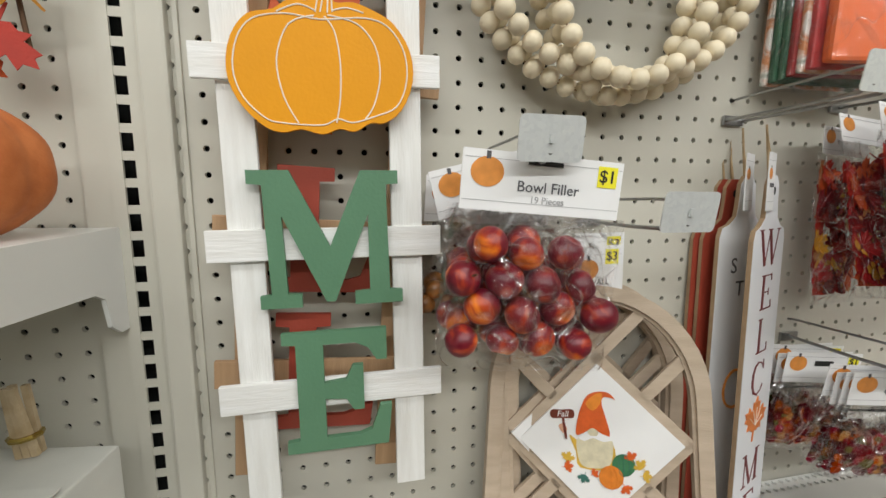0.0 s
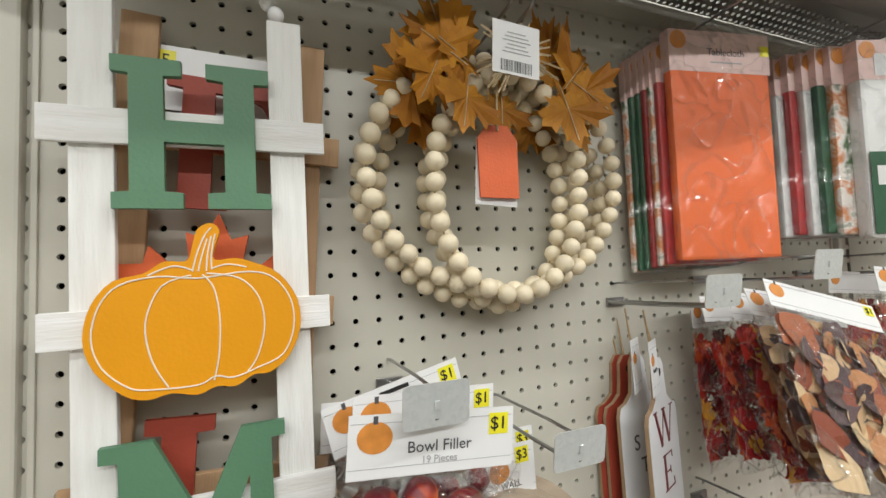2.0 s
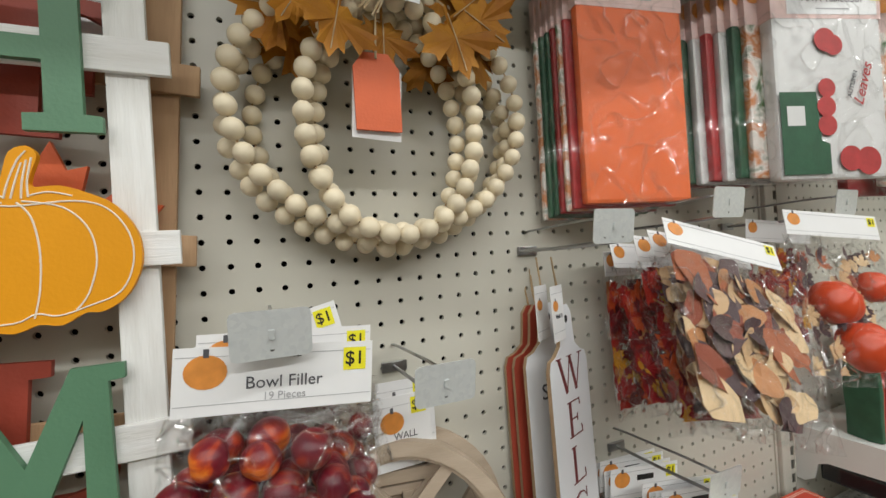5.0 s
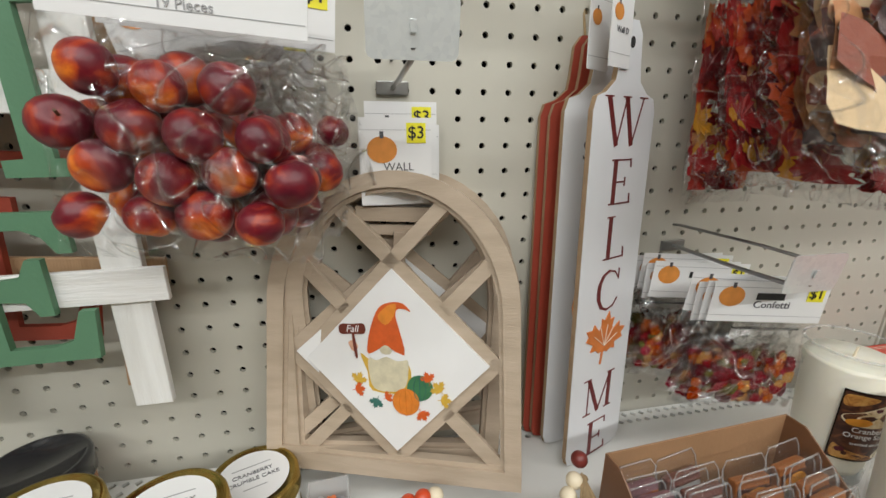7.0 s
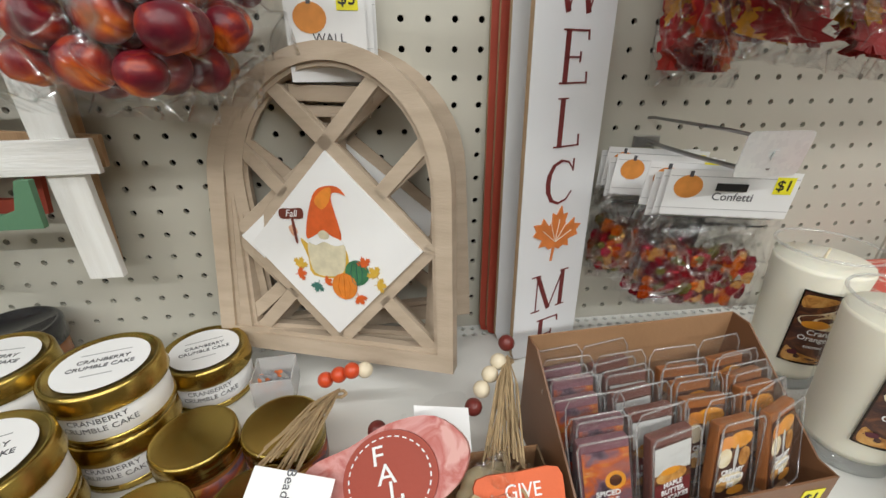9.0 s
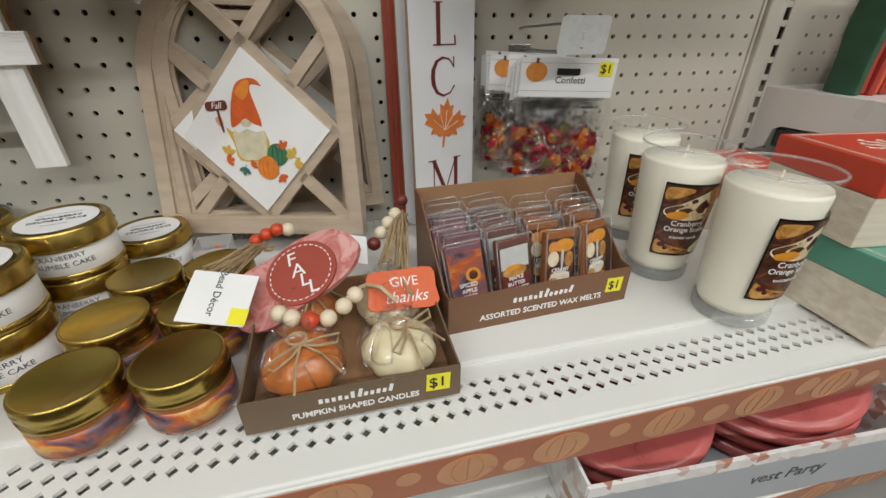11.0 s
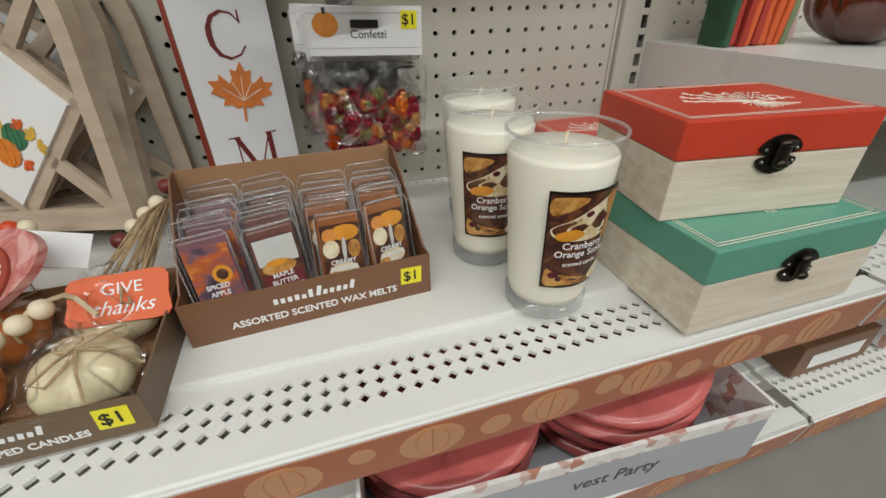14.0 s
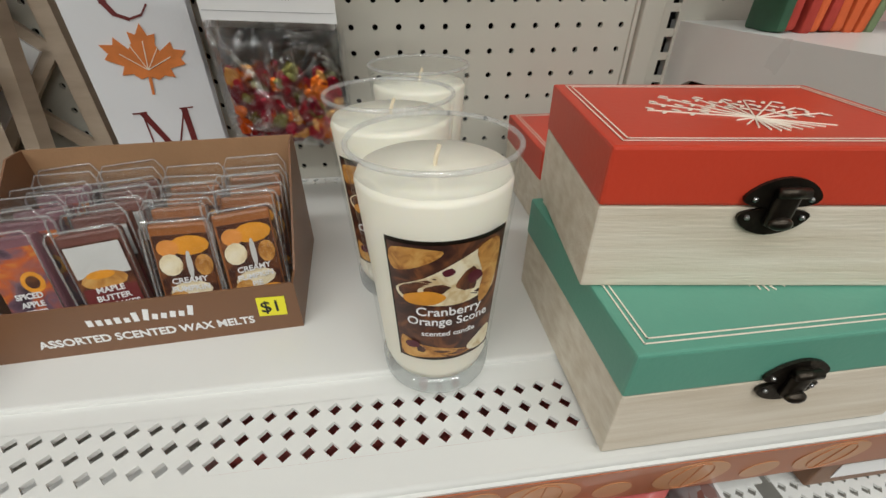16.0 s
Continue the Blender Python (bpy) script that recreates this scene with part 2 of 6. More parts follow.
KRAFTIN = mat("kraft_carton_inside", (0.36, 0.20, 0.10), 0.7, var=0.12, scale=25, bump=0.1)
OLIVECARTON = mat("olive_brown_carton", (0.16, 0.105, 0.06), 0.42, var=0.08, scale=12, bump=0.04)
MELTPURPLE = mat("plum_wax", (0.22, 0.10, 0.12), 0.35, var=0.2, scale=40)
MELTBROWN = mat("cinnamon_wax", (0.18, 0.07, 0.055), 0.35, var=0.2, scale=40)
MELTORANGE = mat("orange_wax", (0.34, 0.12, 0.035), 0.35, var=0.2, scale=40)
PHOTOS = picked("food_photo_print", [(0.03, 0.012, 0.01), (0.05, 0.02, 0.012), (0.34, 0.12, 0.03), (0.72, 0.52, 0.28), (0.60, 0.22, 0.04), (0.82, 0.72, 0.54)], 62, 0.3)
PHOTOPLUM = picked("plum_photo_print", [(0.05, 0.03, 0.045), (0.16, 0.09, 0.12), (0.50, 0.10, 0.02), (0.65, 0.35, 0.08)], 45, 0.3)
PHOTOCAKE = picked("pancake_photo_print", [(0.55, 0.5, 0.45), (0.20, 0.05, 0.03), (0.60, 0.28, 0.07), (0.22, 0.06, 0.04)], 40, 0.3)
CRUST = picked("golden_crust_print", [(0.30, 0.11, 0.02), (0.55, 0.26, 0.06), (0.66, 0.38, 0.12)], 120, 0.35)
CREAMPRINT = picked("cream_icing_print", [(0.62, 0.46, 0.24), (0.80, 0.70, 0.48), (0.84, 0.76, 0.58)], 110, 0.35)
APRICOT = mat("apricot_print", (0.80, 0.33, 0.03), 0.35, var=0.2, scale=90)
BERRYPRINT = mat("berry_print", (0.10, 0.008, 0.02), 0.35)
COCOA = picked("dark_cocoa_print", [(0.03, 0.010, 0.008), (0.07, 0.022, 0.012), (0.20, 0.07, 0.025)], 90, 0.35)
PALEPRINT = mat("pale_grey_print", (0.62, 0.62, 0.60), 0.4)
BLISTER = film("clear_blister", 0.05, 0.2, 30, haze=0.01)
# white haze mixed in to paint the bright glint along blister edges
BLISTEREDGE = film("blister_edge_highlight", 0.16, 0.0, 5, (1, 1, 1), haze=0.22)
GLASS = film("clear_glass_wall", 0.0, 0.0, 5, (0.995, 1, 0.995), haze=0.02)
# clear rim, its bright reflections put in as white haze
RIMGLASS = film("whitened_glass_rim", 0.10, 0.0, 5, (1, 1, 1), haze=0.18)
WAX = mat("cream_candle_wax", (0.88, 0.84, 0.72), 0.4, var=0.03, scale=12, bump=0.02, sss=0.15)
# clear foot brightened by white haze in place of light caught in the glass
GLASSBASE = film("whitened_glass_foot", 0.06, 0.0, 5, (0.95, 0.97, 0.96), haze=0.25)
REDLID = mat("red_lacquered_wood", (0.60, 0.055, 0.025), 0.4, var=0.08, scale=14, bump=0.08)
GREENLID = mat("jade_green_wood", (0.115, 0.34, 0.25), 0.4, var=0.08, scale=14, bump=0.08)
PAULOWNIA = mat("pale_paulownia_wood", (0.78, 0.71, 0.60), 0.6, second=(0.63, 0.54, 0.42), scale=22, stretch=(0.35, 3, 7), bump=0.3, fine=140)
BRONZE = mat("aged_bronze", (0.055, 0.045, 0.035), 0.35, 0.9, var=0.3, scale=120)
WAXPUMP = mat("orange_wax_pumpkin", (0.60, 0.19, 0.045), 0.3, var=0.15, scale=25, sss=0.1, coat=0.3)
WAXCREAM = mat("cream_wax_pumpkin", (0.80, 0.71, 0.46), 0.3, var=0.1, scale=25, sss=0.1, coat=0.3)
PLAID = picked("pink_plaid_wood", [(0.45, 0.10, 0.09), (0.62, 0.30, 0.28), (0.48, 0.13, 0.11), (0.66, 0.36, 0.33)], 45, 0.55)
TWINE = mat("jute_twine", (0.50, 0.36, 0.20), 0.85, var=0.3, scale=120, bump=0.5, fine=400)
REDBEAD = mat("orange_red_bead", (0.62, 0.07, 0.02), 0.35, var=0.1)
DARKBEAD = mat("maroon_bead", (0.16, 0.025, 0.02), 0.35, var=0.1)
CREAMBEAD = mat("natural_bead", (0.78, 0.68, 0.50), 0.45, var=0.1)
PLATEPINK = mat("coral_paper_plate", (0.72, 0.12, 0.09), 0.4, var=0.1, scale=20)
PLATEWRAP = mat("pink_wrapped_plate", (0.55, 0.12, 0.11), 0.3, var=0.25, scale=30, coat=0.3)
BINPRINT = picked("plaid_bin_print", [(0.75, 0.72, 0.70), (0.50, 0.22, 0.15), (0.78, 0.76, 0.74), (0.80, 0.78, 0.76)], 90, 0.4, cells=True)
BINGREY = mat("grey_bin_card", (0.42, 0.44, 0.47), 0.4, var=0.06)
NAPKIN = mat("orange_napkin_cloth", (0.66, 0.12, 0.03), 0.8, var=0.15, scale=60, bump=0.4)
NAPRED = mat("brick_napkin_cloth", (0.42, 0.04, 0.025), 0.8, var=0.15, scale=60, bump=0.4)
SAGE = mat("sage_cloth", (0.20, 0.27, 0.14), 0.8, var=0.15, scale=60, bump=0.4)
AMBERGLASS = mat("dark_amber_glass", (0.10, 0.018, 0.006), 0.08, var=0.2, scale=30, coat=1.0)
SKIN = mat("orange_craft_pumpkin", (0.62, 0.20, 0.06), 0.7, second=(0.48, 0.13, 0.03), scale=40, bump=0.6, fine=90)
GREYBOX = mat("grey_white_carton", (0.62, 0.62, 0.57), 0.5, var=0.06)
GOODS = picked("mixed_shelf_goods", [(0.10, 0.05, 0.03), (0.32, 0.10, 0.04), (0.22, 0.20, 0.16), (0.40, 0.34, 0.26)], 9, 0.6, cells=True)
FLOOR = mat("beige_vinyl_tile", (0.40, 0.37, 0.32), 0.3, var=0.12, scale=6, bump=0.02)
CEIL = mat("white_ceiling_tile", (0.75, 0.75, 0.73), 0.9, var=0.06, scale=30, bump=0.3)
GNOME = {k: mat("print_" + k, c, 0.5, var=0.2, scale=120, bump=0) for k, c in {
    "hat": (0.72, 0.12, 0.02), "hatlight": (0.82, 0.27, 0.03), "beard": (0.70, 0.64, 0.46), "brown": (0.16, 0.03, 0.015), "yellow": (0.72, 0.45, 0.06),
    "green": (0.05, 0.20, 0.09), "pumpkin": (0.78, 0.24, 0.03), "teal": (0.05, 0.18, 0.15), "peach": (0.75, 0.42, 0.28)}.items()}


# ---- builders ----
def part(name, bm, material, parent=None, label="", smooth=False):
    me = bpy.data.meshes.new(name)
    bmesh.ops.recalc_face_normals(bm, faces=bm.faces)
    bm.to_mesh(me)
    bm.free()
    me.materials.append(material)
    if smooth:
        for p in me.polygons:
            p.use_smooth = True
    ob = new(name, me)
    if parent:
        ob.parent = parent
    if label:
        ob["label"] = label
    return ob


def thing(name, m, label, category, group=""):
    ob = new(name)
    ob.empty_display_size = 0.02
    ob.matrix_world = m
    return tagged(ob, label, category, group)


def shape():
    return bmesh.new()


def box(bm, sx, sy, sz, m=Matrix(), bevel=0.0):
    """A box standing on z = 0, centred in x and y."""
    g = bmesh.ops.create_cube(bm, size=1.0, matrix=m @ Matrix.Translation((0, 0, sz / 2)) @ Matrix.Diagonal((sx, sy, sz, 1)))
    if bevel:
        es = list({e for v in g["verts"] for e in v.link_edges})
        bmesh.ops.bevel(bm, geom=es, offset=bevel, segments=2, affect="EDGES", profile=0.6)
    return bm


def lathe(bm, profile, steps=40, m=Matrix()):
    rings = []
    for r, z in profile:
        rings.append([bm.verts.new(m @ Vector((r * math.cos(2 * math.pi * k / steps), r * math.sin(2 * math.pi * k / steps), z))) for k in range(steps)])
    for a, b in zip(rings, rings[1:]):
        for k in range(steps):
            bm.faces.new((a[k], a[(k + 1) % steps], b[(k + 1) % steps], b[k]))
    if profile[0][0] > 1e-5:
        bm.faces.new(rings[0][::-1])
    if profile[-1][0] > 1e-5:
        bm.faces.new(rings[-1])
    return bm


def prism(bm, pts, depth, m=Matrix(), bevel=0.0):
    """An outline in x, z, thickened from y = 0 towards +y."""
    a = [bm.verts.new(m @ Vector((x, 0, z))) for x, z in pts]
    f = bm.faces.new(a)
    g = bmesh.ops.extrude_face_region(bm, geom=[f])
    vs = [v for v in g["geom"] if isinstance(v, bmesh.types.BMVert)]
    d = (m.to_3x3() @ Vector((0, depth, 0)))
    bmesh.ops.translate(bm, vec=d, verts=vs)
    return bm


def ball(bm, r, m=Matrix(), seg=12, rings=8):
    bmesh.ops.create_uvsphere(bm, u_segments=seg, v_segments=rings, radius=r, matrix=m)
    return bm


def tube(bm, pts, r, steps=6, closed=False):
    pts = [Vector(p) for p in pts]
    rings = []
    n = len(pts)
    for i, p in enumerate(pts):
        d = (pts[(i + 1) % n] - pts[i - 1]) if closed or 0 < i < n - 1 else (pts[1] - pts[0] if i == 0 else pts[-1] - pts[-2])
        d.normalize()
        s = d.cross(Vector((0.31, 0.2, 0.93)))
        s.normalize()
        w = d.cross(s)
        rings.append([bm.verts.new(p + r * (math.cos(2 * math.pi * k / steps) * s + math.sin(2 * math.pi * k / steps) * w)) for k in range(steps)])
    for i in range(n if closed else n - 1):
        a, b = rings[i], rings[(i + 1) % n]
        for k in range(steps):
            bm.faces.new((a[k], a[(k + 1) % steps], b[(k + 1) % steps], b[k]))
    if not closed:
        bm.faces.new(rings[0][::-1])
        bm.faces.new(rings[-1])
    return bm


def words(name, text, size, material, parent, m, align="CENTER", shear=0.0, depth=0.0002, squeeze=1.0, bold=0.0):
    """Raised lettering, upright in x, z, facing -y, at m in its parent's frame."""
    cu = bpy.data.curves.new(name, "FONT")
    cu.body, cu.size, cu.align_x, cu.align_y, cu.shear, cu.extrude, cu.resolution_u = text, size, align, "CENTER", shear, depth, 3
    cu.offset = bold * size
    tmp = bpy.data.objects.new(name, cu)
    scene.collection.objects.link(tmp)
    bpy.context.view_layer.update()
    me = bpy.data.meshes.new_from_object(tmp.evaluated_get(bpy.context.evaluated_depsgraph_get()))
    bpy.data.objects.remove(tmp)
    me.transform(Matrix.Rotation(radians(90), 4, "X") @ Matrix.Diagonal((squeeze, 1, 1, 1)))
    me.materials.clear()
    me.materials.append(material)
    ob = new(name, me)
    ob.parent = parent
    ob.matrix_local = m
    return ob


def wobble(bm, amount, scale, seed=0.0):
    for v in bm.verts:
        v.co += Vector(noise.noise_vector(v.co * scale + Vector((seed, seed * 1.7, 3.1)))) * amount
    return bm


def blob(pts, steps=4):
    """A closed smooth outline through a few points."""
    out, n = [], len(pts)
    for i in range(n):
        p0, p1, p2, p3 = (Vector(pts[(i + k) % n]) for k in (-1, 0, 1, 2))
        for s in range(steps):
            t = s / steps
            out.append(tuple(0.5 * ((2 * p1) + (p2 - p0) * t + (2 * p0 - 5 * p1 + 4 * p2 - p3) * t * t + (3 * p1 - p0 - 3 * p2 + p3) * t ** 3)))
    return out


def maple(r):
    """Outline of a maple leaf of radius r, stem down."""
    half = [(0.0, 1.0), (0.13, 0.72), (0.30, 0.78), (0.26, 0.52), (0.34, 0.36), (0.62, 0.62), (0.66, 0.44), (0.95, 0.42), (0.80, 0.22), (0.90, 0.08),
            (0.52, -0.06), (0.60, -0.28), (0.36, -0.24), (0.20, -0.36), (0.04, -0.30), (0.03, -0.75)]
    return [(x * r, z * r) for x, z in half] + [(-x * r, z * r) for x, z in half[::-1][:-1]]


# ---- pegboard and shelving ----
def holes(name, x0, z0, cols, rows, pitch, r, depth, m, material, parent=None, kind="round", skip=None):
    """A sheet pierced in a square grid, lying in x, z, its thickness along +y."""
    vs, fs = [], []
    h = pitch / 2
    edge = [(h, 0), (h, h), (0, h), (-h, h), (-h, 0), (-h, -h), (0, -h), (h, -h)]
    if kind == "round":
        rim = [(r * math.cos(k * math.pi / 4), r * math.sin(k * math.pi / 4)) for k in range(8)]
    else:
        rim = [(r, 0), (r / 2, r / 2), (0, r), (-r / 2, r / 2), (-r, 0), (-r / 2, -r / 2), (0, -r), (r / 2, -r / 2)]
    for i in range(cols):
        for j in range(rows):
            cx, cz, b = x0 + i * pitch, z0 + j * pitch, len(vs)
            vs += [(cx + ex, 0, cz + ez) for ex, ez in edge] + [(cx + ex, 0, cz + ez) for ex, ez in rim] + [(cx + ex, depth, cz + ez) for ex, ez in rim]
            for k in range(8):
                k2 = (k + 1) % 8
                fs += [(b + k, b + k2, b + 8 + k2, b + 8 + k), (b + 8 + k, b + 8 + k2, b + 16 + k2, b + 16 + k)]
    me = bpy.data.meshes.new(name)
    me.from_pydata(vs, [], fs)
    me.materials.append(material)
    ob = new(name, me)
    ob.matrix_world = m
    return tagged(ob, kind="structure")


WALL = 0.472
P = 0.0254
z_low = 1.4200 - 16 * P
holes("wall_pegboard", 0.100 - 10 * P, z_low, 46, 38, P, 0.0032, 0.005, pose(0, WALL, 0), PEG)
holes("wall_pegboard_left", -0.252 - 20 * P, z_low, 21, 38, P, 0.0032, 0.005, pose(0, WALL + 0.004, 0), PEG)
holes("wall_pegboard_right", 1.085, z_low, 30, 38, P, 0.0032, 0.005, pose(0, WALL + 0.004, 0), PEG)


def slab(name, x0, x1, y0, y1, z0, z1, material, bevel=0.0, parent=None, label=""):
    bm = box(shape(), x1 - x0, y1 - y0, z1 - z0, pose((x0 + x1) / 2, (y0 + y1) / 2, z0), bevel)
    ob = part(name, bm, material, parent, label)
    return ob if parent else tagged(ob, kind="structure")


# added black sheet: paints the shade seen through peg holes and post slots
slab("hole_shade_backing", -2.4, 3.4, WALL + 0.030, WALL + 0.05, 0, 2.2, DARK)
slab("wall_lower_panel", -2.4, 3.4, WALL, WALL + 0.02, 0.1, 1.0, PEG)
slab("wall_upper_panel", -2.4, 3.4, WALL + 0.006, WALL + 0.02, 1.976, 2.2, PEG)


def upright(name, x, side):
    """A slotted steel post with a flat flange beside it."""
    post = slab(name, x - 0.017, x - 0.0055, WALL - 0.004, WALL - 0.001, 0.1, 2.2, PEG)
    slab("post_face", x + 0.0055, x + 0.017, WALL - 0.004, WALL - 0.001, 0.1, 2.2, PEG, 0, post)
    bm = shape()
    z = 0.95
    while z < 2.15:
        box(bm, 0.011, 0.002, 0.0085, pose(x, WALL - 0.0022, z))
        z += P
    part("slot_bridge", bm, PEG, post)
    a, b = sorted((x + side * 0.017, x + side * 0.042))
    slab("upright_flange", a, b, WALL - 0.010, WALL + 0.01, 0.1, 2.2, PEG, 0.003)
    a, b = sorted((x - side * 0.017, x - side * 0.041))
    slab("upright_return", a, b, WALL - 0.002, WALL + 0.02, 0.1, 2.2, PEG)


upright("upright_left", -0.195, 1)
upright("upright_right", 1.049, -1)
slab("upright_trim", -0.149, -0.144, WALL - 0.003, WALL + 0.01, 0.1, 2.2, PEG, 0.001)
slab("upright_trim", 1.001, 1.006, WALL - 0.003, WALL + 0.01, 0.1, 2.2, PEG, 0.001)

Z0 = 1.027


def shelf_deck(name, x0, x1, z, front, back, label=""):
    """A steel deck: pierced strip along front and back, folded lip, raised middle."""
    n = int((x1 - x0) / 0.0127)
    deck = slab(name, x0, x1, front + 0.074, back - 0.030, z - 0.012, z + 0.0012, SHELF, 0.0020)
    z -= 0.003
    flat = Matrix.Translation((0, 0, z)) @ Matrix.Rotation(radians(-90), 4, "X")
    holes(name + "_front_holes", x0 + 0.0064, front + 0.0277, n, 3, 0.0127, 0.0044, 0.003, flat, SHELF, kind="diamond")
    holes(name + "_back_holes", x0 + 0.0064, back - 0.0235, n, 2, 0.0127, 0.0044, 0.003, flat, SHELF, kind="diamond")
    slab(name + "_front_band", x0, x1, front + 0.003, front + 0.0213, z - 0.003, z, SHELF)
    slab(name + "_groove_band", x0, x1, front + 0.0593, front + 0.074, z - 0.003, z, SHELF)
    bm = shape()
    tube(bm, [(x0, front + 0.003, z - 0.003), (x1, front + 0.003, z - 0.003)], 0.003, 10)
    tagged(part(name + "_lip", bm, SHELF, None, "", True), kind="structure")
    slab(name + "_web", x0, x1, front + 0.006, front + 0.012, z - 0.03, z - 0.003, SHELF)
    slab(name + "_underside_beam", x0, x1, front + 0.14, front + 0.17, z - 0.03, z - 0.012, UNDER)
    return deck


def price_strip(x0, x1, y, z, seed):
    """A printed paper strip in the shelf's front channel, with pale pumpkin prints."""
    rnd = random.Random(seed)
    strip = tagged(new("price_strip"), "burnt orange printed price strip with pale pumpkins", "price strip")
    strip.matrix_world = pose((x0 + x1) / 2, y, z, 8)
    w = x1 - x0
    part("channel", box(shape(), w, 0.003, 0.050, pose(0, 0.0018, -0.050)), SHELF, strip)
    part("printed_paper", box(shape(), w - 0.002, 0.0006, 0.046, pose(0, -0.0002, -0.048)), STRIP, strip)
    x, big = -w / 2 + 0.03, False
    while x < w / 2 - 0.03:
        big = not big
        r = 0.0205 if big else rnd.choice((0.007, 0.009, 0.012))
        cz = -0.025 + rnd.uniform(-0.012, 0.012) * (0.0205 - r) / 0.012
        ring = [(x + r * (1.15 if r > 0.015 else 1) * math.cos(a * math.pi / 12), cz + r * math.sin(a * math.pi / 12)) for a in range(24)]
        ring = [(px, min(max(pz, -0.0475), -0.0025)) for px, pz in ring]
        dot = part("pumpkin_print" if r > 0.015 else "dot_print", prism(shape(), ring, 0.0003, pose(0, -0.0009, 0)), STRIPLIGHT, strip)
        if r > 0.015:
            for k in (-0.5, 0, 0.5):
                bm = shape()
                tube(bm, [(x + k * r * math.sin(s * math.pi / 8) * 1.2, -0.0011, cz + r * 0.9 * math.cos(s * math.pi / 8)) for s in range(9)], 0.00028, 4)
                part("rib_print", bm, STRIPMID, dot)
        x += rnd.uniform(0.036, 0.050)
    return strip


shelf_deck("shelf_main", -0.198, 1.044, Z0, 0.074, WALL)
shelf_deck("shelf_next", 1.052, 2.2, Z0, 0.074, WALL)
shelf_deck("shelf_previous", -1.4, -0.206, Z0 - 0.25, 0.074, WALL)
price_strip(-0.198, 1.044, 0.072, Z0 - 0.007, 3)
price_strip(1.052, 2.2, 0.072, Z0 - 0.007, 4)
shelf_deck("shelf_lower", -0.198, 1.044, 0.845, 0.066, WALL)
shelf_deck("shelf_lower_next", 1.052, 2.2, 0.845, 0.066, WALL)
price_strip(-0.198, 1.044, 0.064, 0.838, 5)
price_strip(1.052, 2.2, 0.064, 0.838, 6)

# top shelf over the section, seen from below, underside shade in its grey
slab("shelf_top_rail", -0.198, 1.044, WALL - 0.03, WALL - 0.001, 1.960, 1.975, PEG)
flat = Matrix.Translation((0, 0, 1.975)) @ Matrix.Rotation(radians(-90), 4, "X")
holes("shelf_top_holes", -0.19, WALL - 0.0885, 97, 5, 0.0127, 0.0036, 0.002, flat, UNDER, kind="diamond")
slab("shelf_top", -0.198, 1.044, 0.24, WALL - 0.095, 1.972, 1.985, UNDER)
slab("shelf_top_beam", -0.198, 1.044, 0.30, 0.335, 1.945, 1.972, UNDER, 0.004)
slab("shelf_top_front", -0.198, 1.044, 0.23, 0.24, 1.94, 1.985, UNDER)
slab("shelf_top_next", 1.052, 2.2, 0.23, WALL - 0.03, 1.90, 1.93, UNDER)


def side_shelf(name, x0, x1, z, end_x, face):
    """A neighbouring section's shelf with its tapering end bracket."""
    slab(name, x0, x1, 0.085, WALL - 0.002, z - 0.012, z, SHELF, 0.0015)
    slab(name + "_lip", x0, x1, 0.08, 0.084, z - 0.035, z, SHELF, 0.001)
    pts = [(0.484, z), (0.084, z), (0.084, z - 0.034), (0.10, z - 0.038), (0.42, z - 0.055), (0.434, z - 0.062), (0.44, z - 0.09), (0.455, z - 0.1), (0.484, z - 0.1)]
    bm = prism(shape(), pts, 0.004, Matrix.Rotation(radians(90), 4, "Z"))
    ob = part(name + "_bracket", bm, SHELF)
    ob.location = (end_x, 0, 0)
    return tagged(ob, kind="structure")


side_shelf("shelf_side_left", -1.4, -0.214, 1.42, -0.209, 1)
side_shelf("shelf_side_right", 1.062, 2.2, 1.195, 1.062, -1)

# the store around
slab("floor", -4, 4.5, -4.2, 1.5, -0.1, 0, FLOOR)
slab("ceiling", -4, 4.5, -4.2, 1.5, 3.32, 3.4, CEIL)
slab("wall_south", -4, 4.5, -4.2, -4.1, 0, 3.32, PEG)
slab("wall_west", -4.1, -4, -4.2, 1.5, 0, 3.32, PEG)
slab("wall_east", 4.5, 4.6, -4.2, 1.5, 0, 3.32, PEG)
slab("wall_north", -4, 4.5, 1.5, 1.6, 0, 3.32, PEG)
slab("opposite_shelving_back", -2.4, 3.4, -1.86, -1.8, 0, 1.8, GOODS)
for k in range(4):
    slab("opposite_shelf", -2.4, 3.4, -1.8, -1.45, 0.2 + 0.42 * k, 0.24 + 0.42 * k, SHELF)
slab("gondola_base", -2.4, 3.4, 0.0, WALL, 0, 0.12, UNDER)


